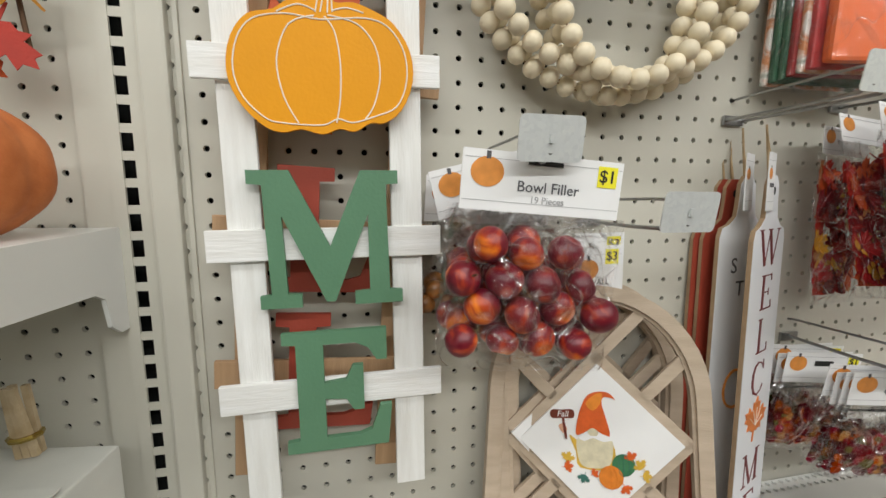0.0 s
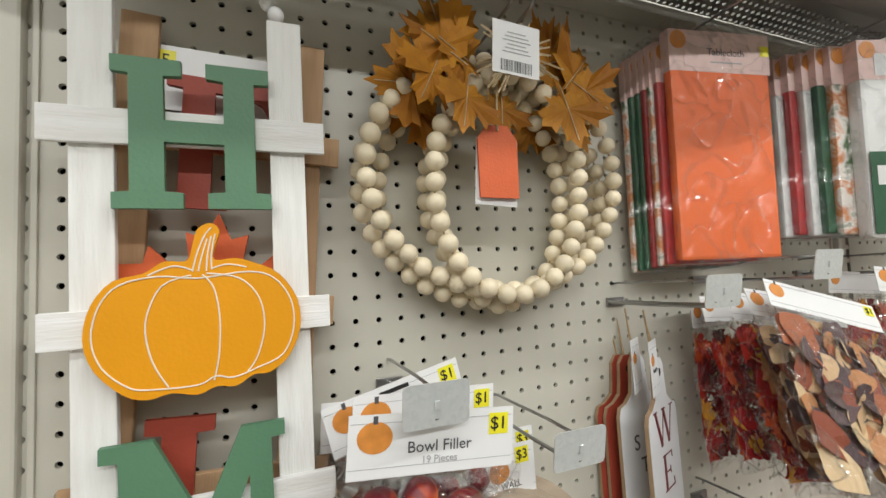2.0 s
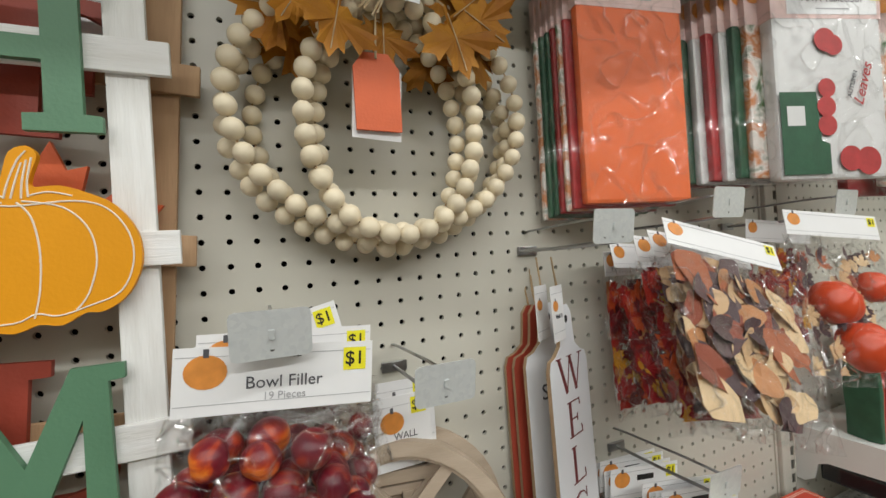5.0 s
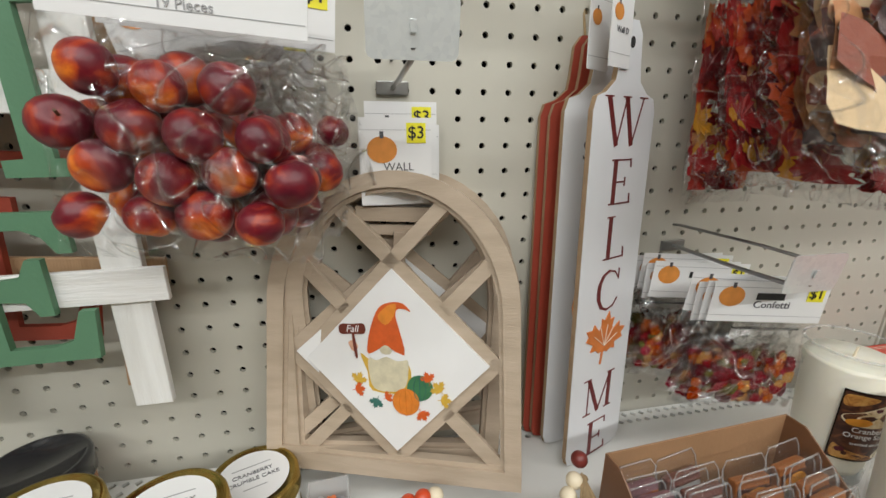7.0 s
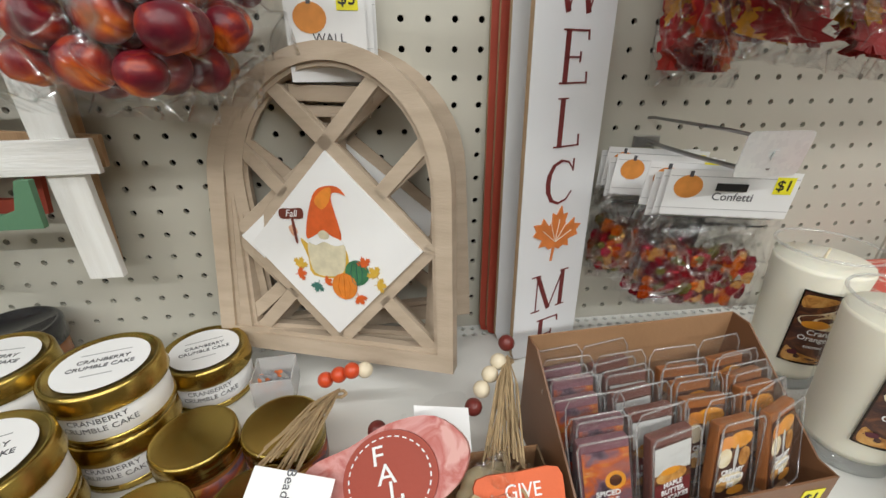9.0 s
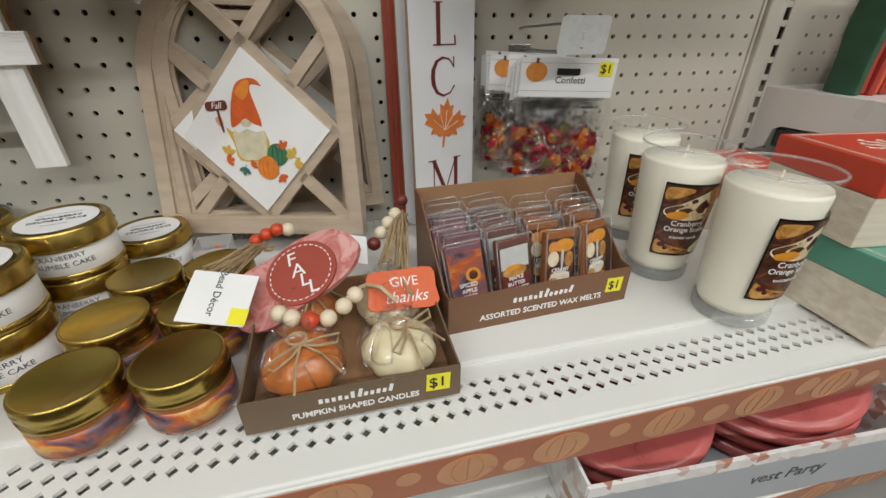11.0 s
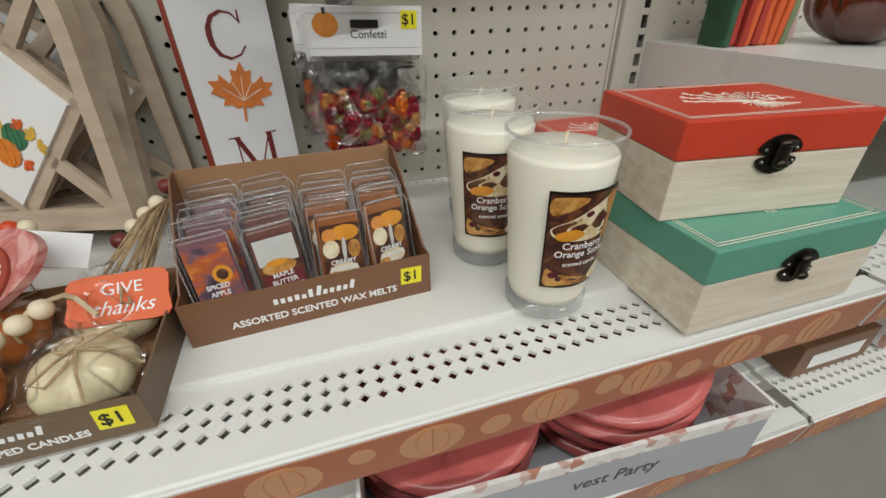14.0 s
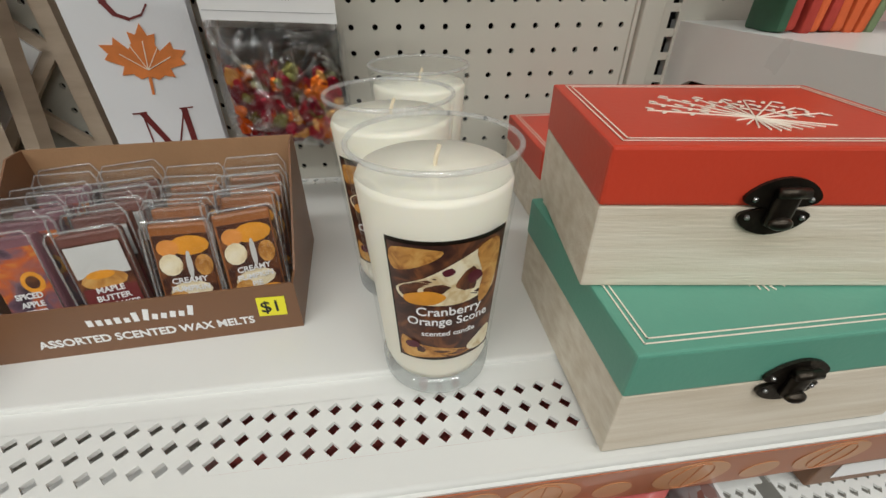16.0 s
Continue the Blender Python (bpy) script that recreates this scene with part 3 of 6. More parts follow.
# ---- hooks and cards ----
def hook(x, z, length, plate=True, double=False, tilt=8, group="pegboard hooks"):
    """A zinc wire hook in the pegboard with a scan plate at its tip."""
    hk = thing("peg_hook", pose(x, WALL, z), "zinc wire peg hook with a blank metal scan plate" if plate else "zinc wire peg hook in the pegboard", "hook", group)
    part("backplate", box(shape(), 0.030, 0.004, 0.012, pose(0, -0.003, -0.006), 0.001), STEEL, hk)
    rise = 0.030
    for dx in ((-0.012, 0.012) if double else (0,)):
        bm = tube(shape(), [(dx, 0.004, 0), (dx, -0.008, 0), (dx, -length * 0.5, 0.001), (dx, -length + 0.01, 0.004), (dx, -length, 0.010)], 0.0021, 8)
        part("wire", bm, STEEL, hk, "", True)
    if plate:
        bm = tube(shape(), [(0, 0.004, rise - 0.006), (0, -0.010, rise - 0.004), (0, -length * 0.7, rise), (0, -length, rise)], 0.0016, 8)
        part("plate_arm", bm, STEEL, hk, "", True)
        pts = [(sx * (0.027 - r * (1 - math.cos(a))) , sz * (0.0175 - r * (1 - math.sin(a)))) for sx, sz, r, a in
               [(1, 1, 0.004, 0.0), (1, 1, 0.004, 0.8), (1, 1, 0.004, 1.57), (-1, 1, 0.004, 1.57), (-1, 1, 0.004, 0.8), (-1, 1, 0.004, 0), (-1, -1, 0.004, 0), (-1, -1, 0.004, 0.8), (-1, -1, 0.004, 1.57), (1, -1, 0.004, 1.57), (1, -1, 0.004, 0.8), (1, -1, 0.004, 0)]]
        pl = part("scan_plate", prism(shape(), pts, 0.001, pose(0, -length - 0.002, rise - 0.010, tilt)), PLATE, hk, "blank galvanised scan plate")
        part("rivet", box(shape(), 0.004, 0.001, 0.007, pose(0, -length - 0.0028, rise - 0.0135, tilt), 0.0003), PLATE, hk)
    return hk


def disc(r, sx=1.0, n=20):
    return [(r * sx * math.cos(2 * math.pi * k / n), r * math.sin(2 * math.pi * k / n)) for k in range(n)]


def card(parent, w, h, m, title="", price="$1", size=0.011, sub="", name="header_card"):
    """A printed header card with pumpkin mark, title and price sticker."""
    c = part(name, box(shape(), w, 0.0008, h, pose(0, 0, -h / 2)), CARD, parent, "white printed card with an orange pumpkin mark")
    c.matrix_local = m
    for zz in (0.36, -0.34):
        part("rule", box(shape(), w * 0.98, 0.0002, 0.0004, pose(0, -0.0006, h * zz)), FAINT, c)
    r = min(h * 0.25, w * 0.18)
    part("pumpkin_mark", prism(shape(), disc(r, 1.15), 0.0003, pose(-w / 2 + r * 1.7, -0.0009, h * 0.14)), ORANGEINK, c)
    part("stalk_mark", box(shape(), r * 0.3, 0.0003, r * 0.5, pose(-w / 2 + r * 1.7, -0.0009, h * 0.14 + r * 0.85)), PRINT, c)
    if price:
        s = min(h * 0.36, w * 0.27)
        part("price_sticker", box(shape(), s, 0.0002, s, pose(w / 2 - s * 0.8, -0.0009, h * 0.5 - s * 1.25)), YELLOW, c)
        words("price", price, s * 0.85, BLACK, c, pose(w / 2 - s * 0.8, -0.0012, h * 0.5 - s * 0.75), bold=0.008)
    if title:
        words("title", title, size * 0.86, PRINT, c, pose(w * 0.03, -0.0008, -h * 0.06))
    if sub:
        words("subtitle", sub, size * 0.55, FAINT, c, pose(w * 0.03, -0.0008, -h * 0.27))
    return c


def pillow(w, h, d, nx=22, nz=26, seed=0.0, crease=0.005):
    """A sealed film bag, top at z = 0, hanging down, puffed by d."""
    bm = shape()
    for side in (-1, 1):
        g = []
        for j in range(nz + 1):
            row = []
            for i in range(nx + 1):
                u, v = i / nx, j / nz
                puff = (math.sin(math.pi * u) ** 0.6) * (math.sin(math.pi * min(1, 0.04 + v * 0.94)) ** 0.7)
                x, z = (u - 0.5) * w, -v * h
                q = Vector((x * 30, z * 22, seed + side))
                k = noise.noise(q) + 0.6 * noise.noise(q * 2.3)
                y = side * d * 0.5 * puff + k * crease * (0.35 + puff)
                x += noise.noise(q + Vector((7, 1, 2))) * crease * 0.8
                row.append(bm.verts.new((x, y, z + noise.noise(q + Vector((3, 9, 1))) * crease * 0.5)))
            g.append(row)
        for j in range(nz):
            for i in range(nx):
                bm.faces.new((g[j][i], g[j][i + 1], g[j + 1][i + 1], g[j + 1][i]))
    return bm


LEAF_OUTLINE = maple(1.0)
PETAL_OUTLINE = [((0.52 + 0.06 * math.sin(5 * a)) * math.cos(a), 0.95 * math.sin(a)) for a in (k * math.pi / 8 for k in range(16))]


def heap(w, h, d, count, size, seed, leaf=True):
    """Loose crumpled flakes filling a flat bag from its bottom up."""
    rnd = random.Random(seed)
    vs, fs = [], []
    for _ in range(count):
        m = Matrix.Translation((rnd.uniform(-w / 2, w / 2), rnd.uniform(-d / 2, d / 2), rnd.uniform(0, h))) @ Euler((rnd.uniform(-0.6, 0.6), rnd.uniform(0, 6.3), rnd.uniform(-0.7, 0.7))).to_matrix().to_4x4()
        r = size * rnd.uniform(0.6, 1.2)
        if leaf:
            k = rnd.uniform(0.15, 0.6)
            pts = [(x, -k * x * x + 0.25 * k * math.sin(4 * z), z) for x, z in (PETAL_OUTLINE if leaf == "petal" else LEAF_OUTLINE)]
        else:
            pts = [(math.cos(a * 1.0472) * 0.8, 0.12 * (a % 2), math.sin(a * 1.0472) * 0.8) for a in range(6)]
        b = len(vs)
        n = len(pts)
        put = [m @ Vector((x * r, y * r, z * r)) for x, y, z in pts] + [m @ Vector((0, -0.05 * r, 0))]
        vs += [(max(-w * 0.54, min(w * 0.54, p.x)), max(-d * 0.9, min(d * 0.9, p.y * 0.55)) * (0.4 + 0.6 * math.cos(1.4 * p.x / w * 2)), max(-0.006, min(h + 0.012, p.z))) for p in put]
        fs += [(b + k, b + (k + 1) % n, b + n) for k in range(n)]
    me = bpy.data.meshes.new("heap")
    me.from_pydata(vs, [], fs)
    return me


def fill(name, me, material, parent, m, label=""):
    me.materials.append(material)
    ob = new(name, me)
    ob.parent = parent
    ob.matrix_local = m
    return tagged(ob, label, kind="stuff")


# ---- the wooden ladder signs ----
def rect(bm, x0, x1, z0, z1, m, depth):
    prism(bm, [(x0, z0), (x1, z0), (x1, z1), (x0, z1)], depth, m)


def letter(which, z0, material, parent, y, label):
    bm = shape()
    m = pose(0, y, z0)
    d = 0.006
    if which == "H":
        pts = [(-0.057, 0), (-0.008, 0), (-0.008, 0.013), (-0.021, 0.014), (-0.021, 0.055), (0.023, 0.055), (0.023, 0.014), (0.010, 0.013), (0.010, 0), (0.059, 0), (0.059, 0.013), (0.047, 0.014),
               (0.047, 0.110), (0.059, 0.111), (0.059, 0.124), (0.010, 0.124), (0.010, 0.111), (0.023, 0.110), (0.023, 0.073), (-0.021, 0.073), (-0.021, 0.110), (-0.008, 0.111), (-0.008, 0.124), (-0.057, 0.124), (-0.057, 0.111), (-0.045, 0.110), (-0.045, 0.014), (-0.057, 0.013)]
    elif which == "M":
        pts = [(-0.062, 0), (-0.026, 0), (-0.026, 0.012), (-0.038, 0.013), (-0.040, 0.085), (-0.004, 0.004), (0.004, 0.004), (0.036, 0.085), (0.036, 0.013), (0.022, 0.012), (0.022, 0), (0.067, 0), (0.067, 0.012),
               (0.055, 0.013), (0.053, 0.112), (0.064, 0.113), (0.064, 0.125), (0.030, 0.125), (0.001, 0.056), (-0.032, 0.125), (-0.067, 0.125), (-0.067, 0.113), (-0.055, 0.112), (-0.052, 0.013), (-0.062, 0.012)]
    elif which == "F":
        pts = [(-0.047, 0), (0.006, 0), (0.006, 0.013), (-0.008, 0.014), (-0.008, 0.054), (0.012, 0.052), (0.018, 0.040), (0.027, 0.040), (0.027, 0.086), (0.018, 0.086), (0.012, 0.072), (-0.008, 0.070),
               (-0.008, 0.109), (0.020, 0.109), (0.032, 0.103), (0.040, 0.090), (0.050, 0.090), (0.050, 0.122), (-0.047, 0.122), (-0.047, 0.111), (-0.034, 0.110), (-0.034, 0.014), (-0.047, 0.013)]
    elif which == "L":
        pts = [(-0.047, 0), (0.050, 0), (0.054, 0.042), (0.043, 0.042), (0.034, 0.017), (0.022, 0.013), (-0.008, 0.013), (-0.008, 0.110), (0.006, 0.111), (0.006, 0.124), (-0.047, 0.124), (-0.047, 0.111), (-0.034, 0.110), (-0.034, 0.014), (-0.047, 0.013)]
    else:
        pts = [(-0.047, 0), (0.050, 0), (0.054, 0.042), (0.043, 0.042), (0.034, 0.017), (0.022, 0.013), (-0.010, 0.013), (-0.010, 0.054), (0.010, 0.052), (0.017, 0.040), (0.027, 0.040), (0.027, 0.086), (0.017, 0.086), (0.010, 0.072), (-0.010, 0.070),
               (-0.010, 0.109), (0.020, 0.109), (0.032, 0.103), (0.040, 0.090), (0.050, 0.090), (0.050, 0.122), (-0.047, 0.122), (-0.047, 0.111), (-0.035, 0.110), (-0.035, 0.013), (-0.047, 0.012)]
    prism(bm, pts, d, m)
    return part("letter_" + which.lower(), bm, material, parent, label)


def pumpkin_outline(s):
    half = [(-0.0770, 0.050), (-0.072, 0.076), (-0.058, 0.094), (-0.038, 0.099), (-0.024, 0.108), (-0.008, 0.108), (-0.004, 0.120), (0.000, 0.134), (0.010, 0.139), (0.016, 0.132), (0.012, 0.118), (0.012, 0.108), (0.028, 0.109), (0.044, 0.104), (0.062, 0.094),
            (0.076, 0.072), (0.078, 0.046), (0.068, 0.022), (0.052, 0.010), (0.040, 0.010), (0.026, 0.002), (0.012, 0.004), (-0.002, -0.001), (-0.020, 0.003), (-0.036, 0.000), (-0.052, 0.006), (-0.070, 0.026)]
    return [(x * s, z * s) for x, z in blob(half, 3)]


def ladder_sign(m, wood, slat, paint, gourd, line, label, word="HME"):
    sg = thing("ladder_sign", m, label, "wall sign", "ladder signs")
    for x in (-0.0735, 0.0735):
        part("rail", box(shape(), 0.030, 0.008, 0.692, pose(x, 0.004, 0), 0.0012), wood, sg)
    for z in (0.116, 0.263, 0.420, 0.581):
        part("slat", box(shape(), 0.212, 0.006, 0.029, pose(0, -0.0031, z - 0.0145), 0.0010), slat, sg)
    for ch, z in zip(word, (0.513, 0.205, 0.058)):
        letter(ch, z, paint, sg, -0.0125, "")
    if word != "HME":
        part("leaf_cutout", prism(shape(), maple(0.085), 0.006, pose(0.0, -0.0125, 0.425)), gourd, sg, "flat painted maple leaf")
        return sg
    pk = part("pumpkin_cutout", prism(shape(), pumpkin_outline(1.0), 0.006, pose(0.0015, -0.0128, 0.362)), gourd, sg, "flat painted pumpkin with pale outlines")
    o = lambda pts: [(x, -0.0002, z) for x, z in pts]
    inner = blob([(x * 0.93, 0.004 + z * 0.93) for x, z in [(-0.077, 0.050), (-0.072, 0.076), (-0.058, 0.093), (-0.03, 0.099), (0.0, 0.096), (0.04, 0.100), (0.062, 0.093), (0.076, 0.072), (0.078, 0.046), (0.068, 0.022), (0.046, 0.012), (0.026, 0.006), (0.012, 0.009), (-0.002, 0.003), (-0.036, 0.004), (-0.052, 0.008), (-0.070, 0.026)]], 4)
    strokes = [inner + inner[:1],
               blob([(-0.005, 0.096), (-0.026, 0.088), (-0.037, 0.06), (-0.033, 0.03), (-0.022, 0.008), (-0.033, 0.03), (-0.037, 0.06), (-0.026, 0.088)], 4)[:17],
               [(0.003, 0.096), (0.011, 0.085), (0.015, 0.06), (0.014, 0.03), (0.010, 0.009)],
               [(0.006, 0.097), (0.030, 0.092), (0.045, 0.075), (0.049, 0.05), (0.043, 0.025), (0.035, 0.013)],
               [(-0.004, 0.099), (-0.001, 0.112), (0.005, 0.128), (0.010, 0.135)], [(0.0, 0.099), (0.003, 0.112), (0.007, 0.126)], [(0.006, 0.099), (0.007, 0.112), (0.010, 0.128)], [(0.010, 0.100), (0.010, 0.113), (0.013, 0.130)],
               [(-0.035, 0.097), (-0.018, 0.104), (-0.004, 0.100)], [(0.036, 0.101), (0.022, 0.104), (0.010, 0.101)]]
    for st in strokes:
        if len(st) < 9:
            st = blob(list(st) + list(st)[-2:0:-1], 5)[:5 * (len(st) - 1) + 1]
        ob = part("outline_stroke", tube(shape(), o(st), 0.0007, 5), line, pk)
        ob.location = (0.0015, -0.0128, 0.362)
    return sg


front_sign = ladder_sign(pose(-0.008, 0.418, 1.145, 0, -0.75, 0), WHITEWASH, WHITEWASH_H, GREEN, PUMPKIN, WHITELINE, "whitewashed wooden ladder sign with green letters and orange pumpkin")
ladder_sign(pose(-0.030, 0.452, 1.150, 0, 3.2, 0), RAWWOOD, RAWWOOD, RUST, ORANGETAG, WHITELINE, "natural brown wooden ladder sign with brick red letters", "FLL")
for pts, mt in ((((-0.089, 0.419, 1.846), (-0.078, 0.421, 1.852), (-0.067, 0.423, 1.860), (-0.060, 0.427, 1.872)), DARKBEAD), (((0.050, 0.421, 1.845), (0.043, 0.424, 1.857), (0.033, 0.427, 1.869), (0.022, 0.431, 1.880), (0.010, 0.435, 1.890), (0.000, 0.440, 1.902)), CARD)):
    st = thing("bead_hanger", pose(*pts[0]), "string of wooden beads hanging a ladder sign", "bead string")
    for p in pts:
        part("bead", ball(shape(), 0.0075, Matrix.Translation(Vector(p) - Vector(pts[0])), 12, 8), mt, st, "", True)
hook(-0.028, 1.928, 0.06, False)

# ---- the bead pumpkin wreaths ----
bead_mesh = None


def wreath(m, loops, label, leaves, seed):
    global bead_mesh
    rnd = random.Random(seed)
    w = thing("bead_wreath", m, label, "wreath", "bead pumpkin wreaths")
    for cx, cz, rx, rz, y, r in loops:
        n = 220
        pts = []
        for k in range(n):
            a = math.pi / 2 + 2 * math.pi * k / n
            pinch = 1.0 - 0.10 * max(0, math.sin(a)) ** 3
            pts.append(Vector((cx + rx * math.cos(a) * pinch, y + 0.003 * math.sin(3 * a + seed), cz + rz * math.sin(a))))
        part("cord", tube(shape(), pts[::4], 0.001, 5, True), TWINE, w)
        acc, last = 0.0, pts[0]
        for p in pts:
            acc += (p - last).length
            last = p
            if acc >= 1.92 * r:
                acc = 0.0
                if bead_mesh is None:
                    b = ball(shape(), 1.0, Matrix(), 16, 10)
                    ob = part("bead", b, BEAD, w, "", True)
                    bead_mesh = ob.data
                else:
                    ob = new("bead", bead_mesh)
                    ob.parent = w
                ob.location = p + Vector((rnd.uniform(-1, 1), rnd.uniform(-1, 1), rnd.uniform(-1, 1))) * 0.0007
                ob.rotation_euler = (rnd.uniform(0, 6), rnd.uniform(0, 6), 0)
                s = r * rnd.uniform(0.96, 1.05)
                ob.scale = (s, s, s * 0.97)
    for x, y, z, r, ang, tilt in leaves:
        bm = shape()
        r *= 0.92
        o = maple(r)
        vs = [bm.verts.new((px, -0.25 * r * (px / r) ** 2 + 0.06 * r * math.sin(9 * px / r), pz)) for px, pz in o]
        c = bm.verts.new((0, -0.04 * r, 0.05 * r))
        for k in range(len(vs)):
            bm.faces.new((vs[k], vs[(k + 1) % len(vs)], c))
        lf = part("silk_leaf", bm, MAPLE, w, "mustard silk maple leaf")
        lf.matrix_local = pose(x, y, z, tilt, ang, rnd.uniform(-20, 20))
        part("leaf_vein", tube(shape(), [(0, -0.050 * r, -0.5 * r), (0, -0.050 * r, 0.1 * r), (0, -0.03 * r, 0.8 * r)], 0.0006, 4), RAFFIA, lf)
    return w


w1 = wreath(pose(0.288, 0.415, 1.70), [(0, 0.005, 0.158, 0.130, 0.004, 0.0105), (0.0, -0.008, 0.092, 0.122, -0.010, 0.0105)],
            "pumpkin-shaped wreath of pale wooden beads with mustard leaves", [
    (-0.075, -0.012, 0.130, 0.066, -50, -8), (0.085, -0.012, 0.120, 0.070, 48, -8), (-0.060, -0.028, 0.075, 0.050, 195, 8), (0.062, -0.030, 0.075, 0.055, 168, 10),
    (-0.105, 0.004, 0.095, 0.060, -95, 0), (0.100, 0.004, 0.085, 0.055, 100, 0), (-0.070, 0.006, 0.150, 0.060, -20, 0), (0.070, 0.006, 0.150, 0.062, 22, 0), (-0.010, -0.010, 0.075, 0.045, 180, 0),
    (-0.050, -0.006, 0.125, 0.055, -75, 6), (0.055, -0.006, 0.135, 0.055, 70, 6), (-0.092, -0.016, 0.100, 0.052, -150, 8), (0.098, -0.016, 0.105, 0.052, 130, 8)], 2)
wreath(pose(0.284, 0.437, 1.685), [(0, 0.006, 0.157, 0.130, 0.004, 0.0100), (0.004, -0.004, 0.078, 0.124, -0.008, 0.0100)],
       "second bead pumpkin wreath hanging behind the first", [(-0.09, 0.008, 0.10, 0.06, -120, 0), (0.06, 0.008, 0.09, 0.05, 150, 0)], 5)
wreath(pose(0.297, 0.456, 1.690), [(0, 0.004, 0.146, 0.128, 0.002, 0.0100), (0.004, 0.0, 0.098, 0.122, -0.006, 0.0100)],
       "third bead pumpkin wreath against the pegboard", [(-0.07, 0.004, 0.14, 0.06, -70, 0)], 11)
rnd = random.Random(8)
raf = thing("raffia_bow", pose(0.286, 0.384, 1.826), "bundle of pale raffia tied at the wreath's top", "raffia bow")
for k in range(26):
    a = rnd.uniform(-0.9, 0.9) + (0 if k % 2 else math.pi)
    L = rnd.uniform(0.035, 0.060)
    part("straw", tube(shape(), [(0, 0, 0), (L * 0.5 * math.sin(a + 1.2), -0.006, L * 0.5 * math.cos(a + 1.2)), (L * math.sin(a + 1.2), -0.004 + rnd.uniform(-0.006, 0.004), L * math.cos(a + 1.2))], 0.0012, 4), RAFFIA, raf)
tg = thing("care_tag", pose(0.283, 0.376, 1.828, 0, 3, 0), "white printed care tag with a barcode", "tag")
part("tag_card", box(shape(), 0.056, 0.0008, 0.056, pose(0, 0, -0.030)), CARD, tg)
for k in range(20):
    part("barcode_bar", box(shape(), rnd.choice((0.0006, 0.0011)), 0.0002, 0.012, pose(-0.018 + k * 0.0019, -0.0007, -0.027)), BLACK, tg)
for k in range(6):
    part("text_bar", box(shape(), 0.022 + 0.018 * ((k * 7) % 3) / 3, 0.0002, 0.0011, pose(0, -0.0007, 0.014 - k * 0.0042)), FAINT, tg)
ot = thing("hang_tag", pose(0.268, 0.396, 1.674, 0, -1, 0), "blank coral orange wooden tag on twine", "tag")
part("tag_board", prism(shape(), [(-0.023, 0), (0.023, -0.001), (0.024, 0.062), (0.013, 0.077), (-0.012, 0.077), (-0.023, 0.062)], 0.003), ORANGETAG, ot)
part("tag_string", tube(shape(), [(0, -0.001, 0.071), (0.001, -0.001, 0.09), (0.004, 0.002, 0.125)], 0.0012, 5), RAFFIA, ot)
part("backing_card", box(shape(), 0.050, 0.0008, 0.072, pose(-0.002, 0.006, -0.008, 0, 4, 0)), CARD, ot)
hook(0.288, 1.868, 0.11, False, True)

# ---- bowl filler bags ----
def berry_bag(m, w, h, d, count, seed, material, title, r0, label, price="$1", tall=0.048):
    bag = thing("filler_bag", m, label, "decor bag", "bowl filler bags")
    card(bag, w * 0.93, tall, pose(0, -0.004, -tall / 2), title, price, 0.0145, "19 Pieces" if title else "")
    part("euro_slot", box(shape(), 0.030, 0.001, 0.004, pose(0, -0.0050, -0.009), 0.0004), BLACK, bag)
    f = part("clear_bag", pillow(w * 1.06, h - tall + 0.012, d * 1.55, 24, 26, seed, 0.0040), FILM, bag, "creased clear film", True)
    f.location = (0, 0, -tall)
    f.visible_shadow = False
    rnd = random.Random(seed)
    cols = max(2, int(w / (r0 * 2.15)))
    n = 0
    rows = math.ceil(count / cols / 1.6)
    for j in range(rows):
        for i in range(cols):
            for k in (0, 1):
                if n >= count or (k == 1 and rnd.random() < 0.35):
                    continue
                n += 1
                r = r0 * rnd.uniform(0.9, 1.1)
                x = (i + 0.5 + (0.5 if j % 2 else 0) - 0.25) / cols * (w - r0) - (w - r0) / 2 + rnd.uniform(-0.2, 0.2) * r0
                z = -h + r0 * 1.15 + j * r0 * 1.72 + rnd.uniform(-0.25, 0.25) * r0
                bm = ball(shape(), r, Matrix.Diagonal((1, 1, 0.92, 1)), 18, 12)
                for v in bm.verts:
                    q = math.hypot(v.co.x, v.co.y) / r
                    v.co.z -= math.copysign(1, v.co.z) * 0.22 * r * max(0, 1 - q * 2.2)
                a = part("mini_apple", bm, material, bag, "", True)
                a.location = (x, (-0.26 if k == 0 else 0.3) * d + rnd.uniform(-0.1, 0.1) * d, z)
                a.rotation_euler = (rnd.uniform(-1.2, 1.2), rnd.uniform(-1.2, 1.2), rnd.uniform(0, 6))
                if rnd.random() < 0.3:
                    part("stem", tube(shape(), [(0, 0, r * 0.7), (0.001, 0, r * 1.15)], 0.0009, 5), STEM, a)
    return bag


hook(0.160, 1.478, 0.155)
berry_bag(pose(0.166, 0.338, 1.487, 0, 4.5, -3), 0.148, 0.172, 0.042, 26, 3, BERRY, "Bowl Filler", 0.0150, "clear bag of berry red mini apples with white header")
berry_bag(pose(0.176, 0.386, 1.490, 0, 4, 6), 0.152, 0.172, 0.036, 18, 9, BERRY, "", 0.0152, "clear bag of mini apples hanging behind another")
berry_bag(pose(0.150, 0.420, 1.492, 0, -14, 0), 0.150, 0.165, 0.030, 12, 14, BERRY, "", 0.014, "tilted clear bag of small apples against the pegboard")
ACORN = picked("brown_acorn_mix", [(0.05, 0.02, 0.01), (0.30, 0.12, 0.03), (0.55, 0.2, 0.04)], 30, 0.4)
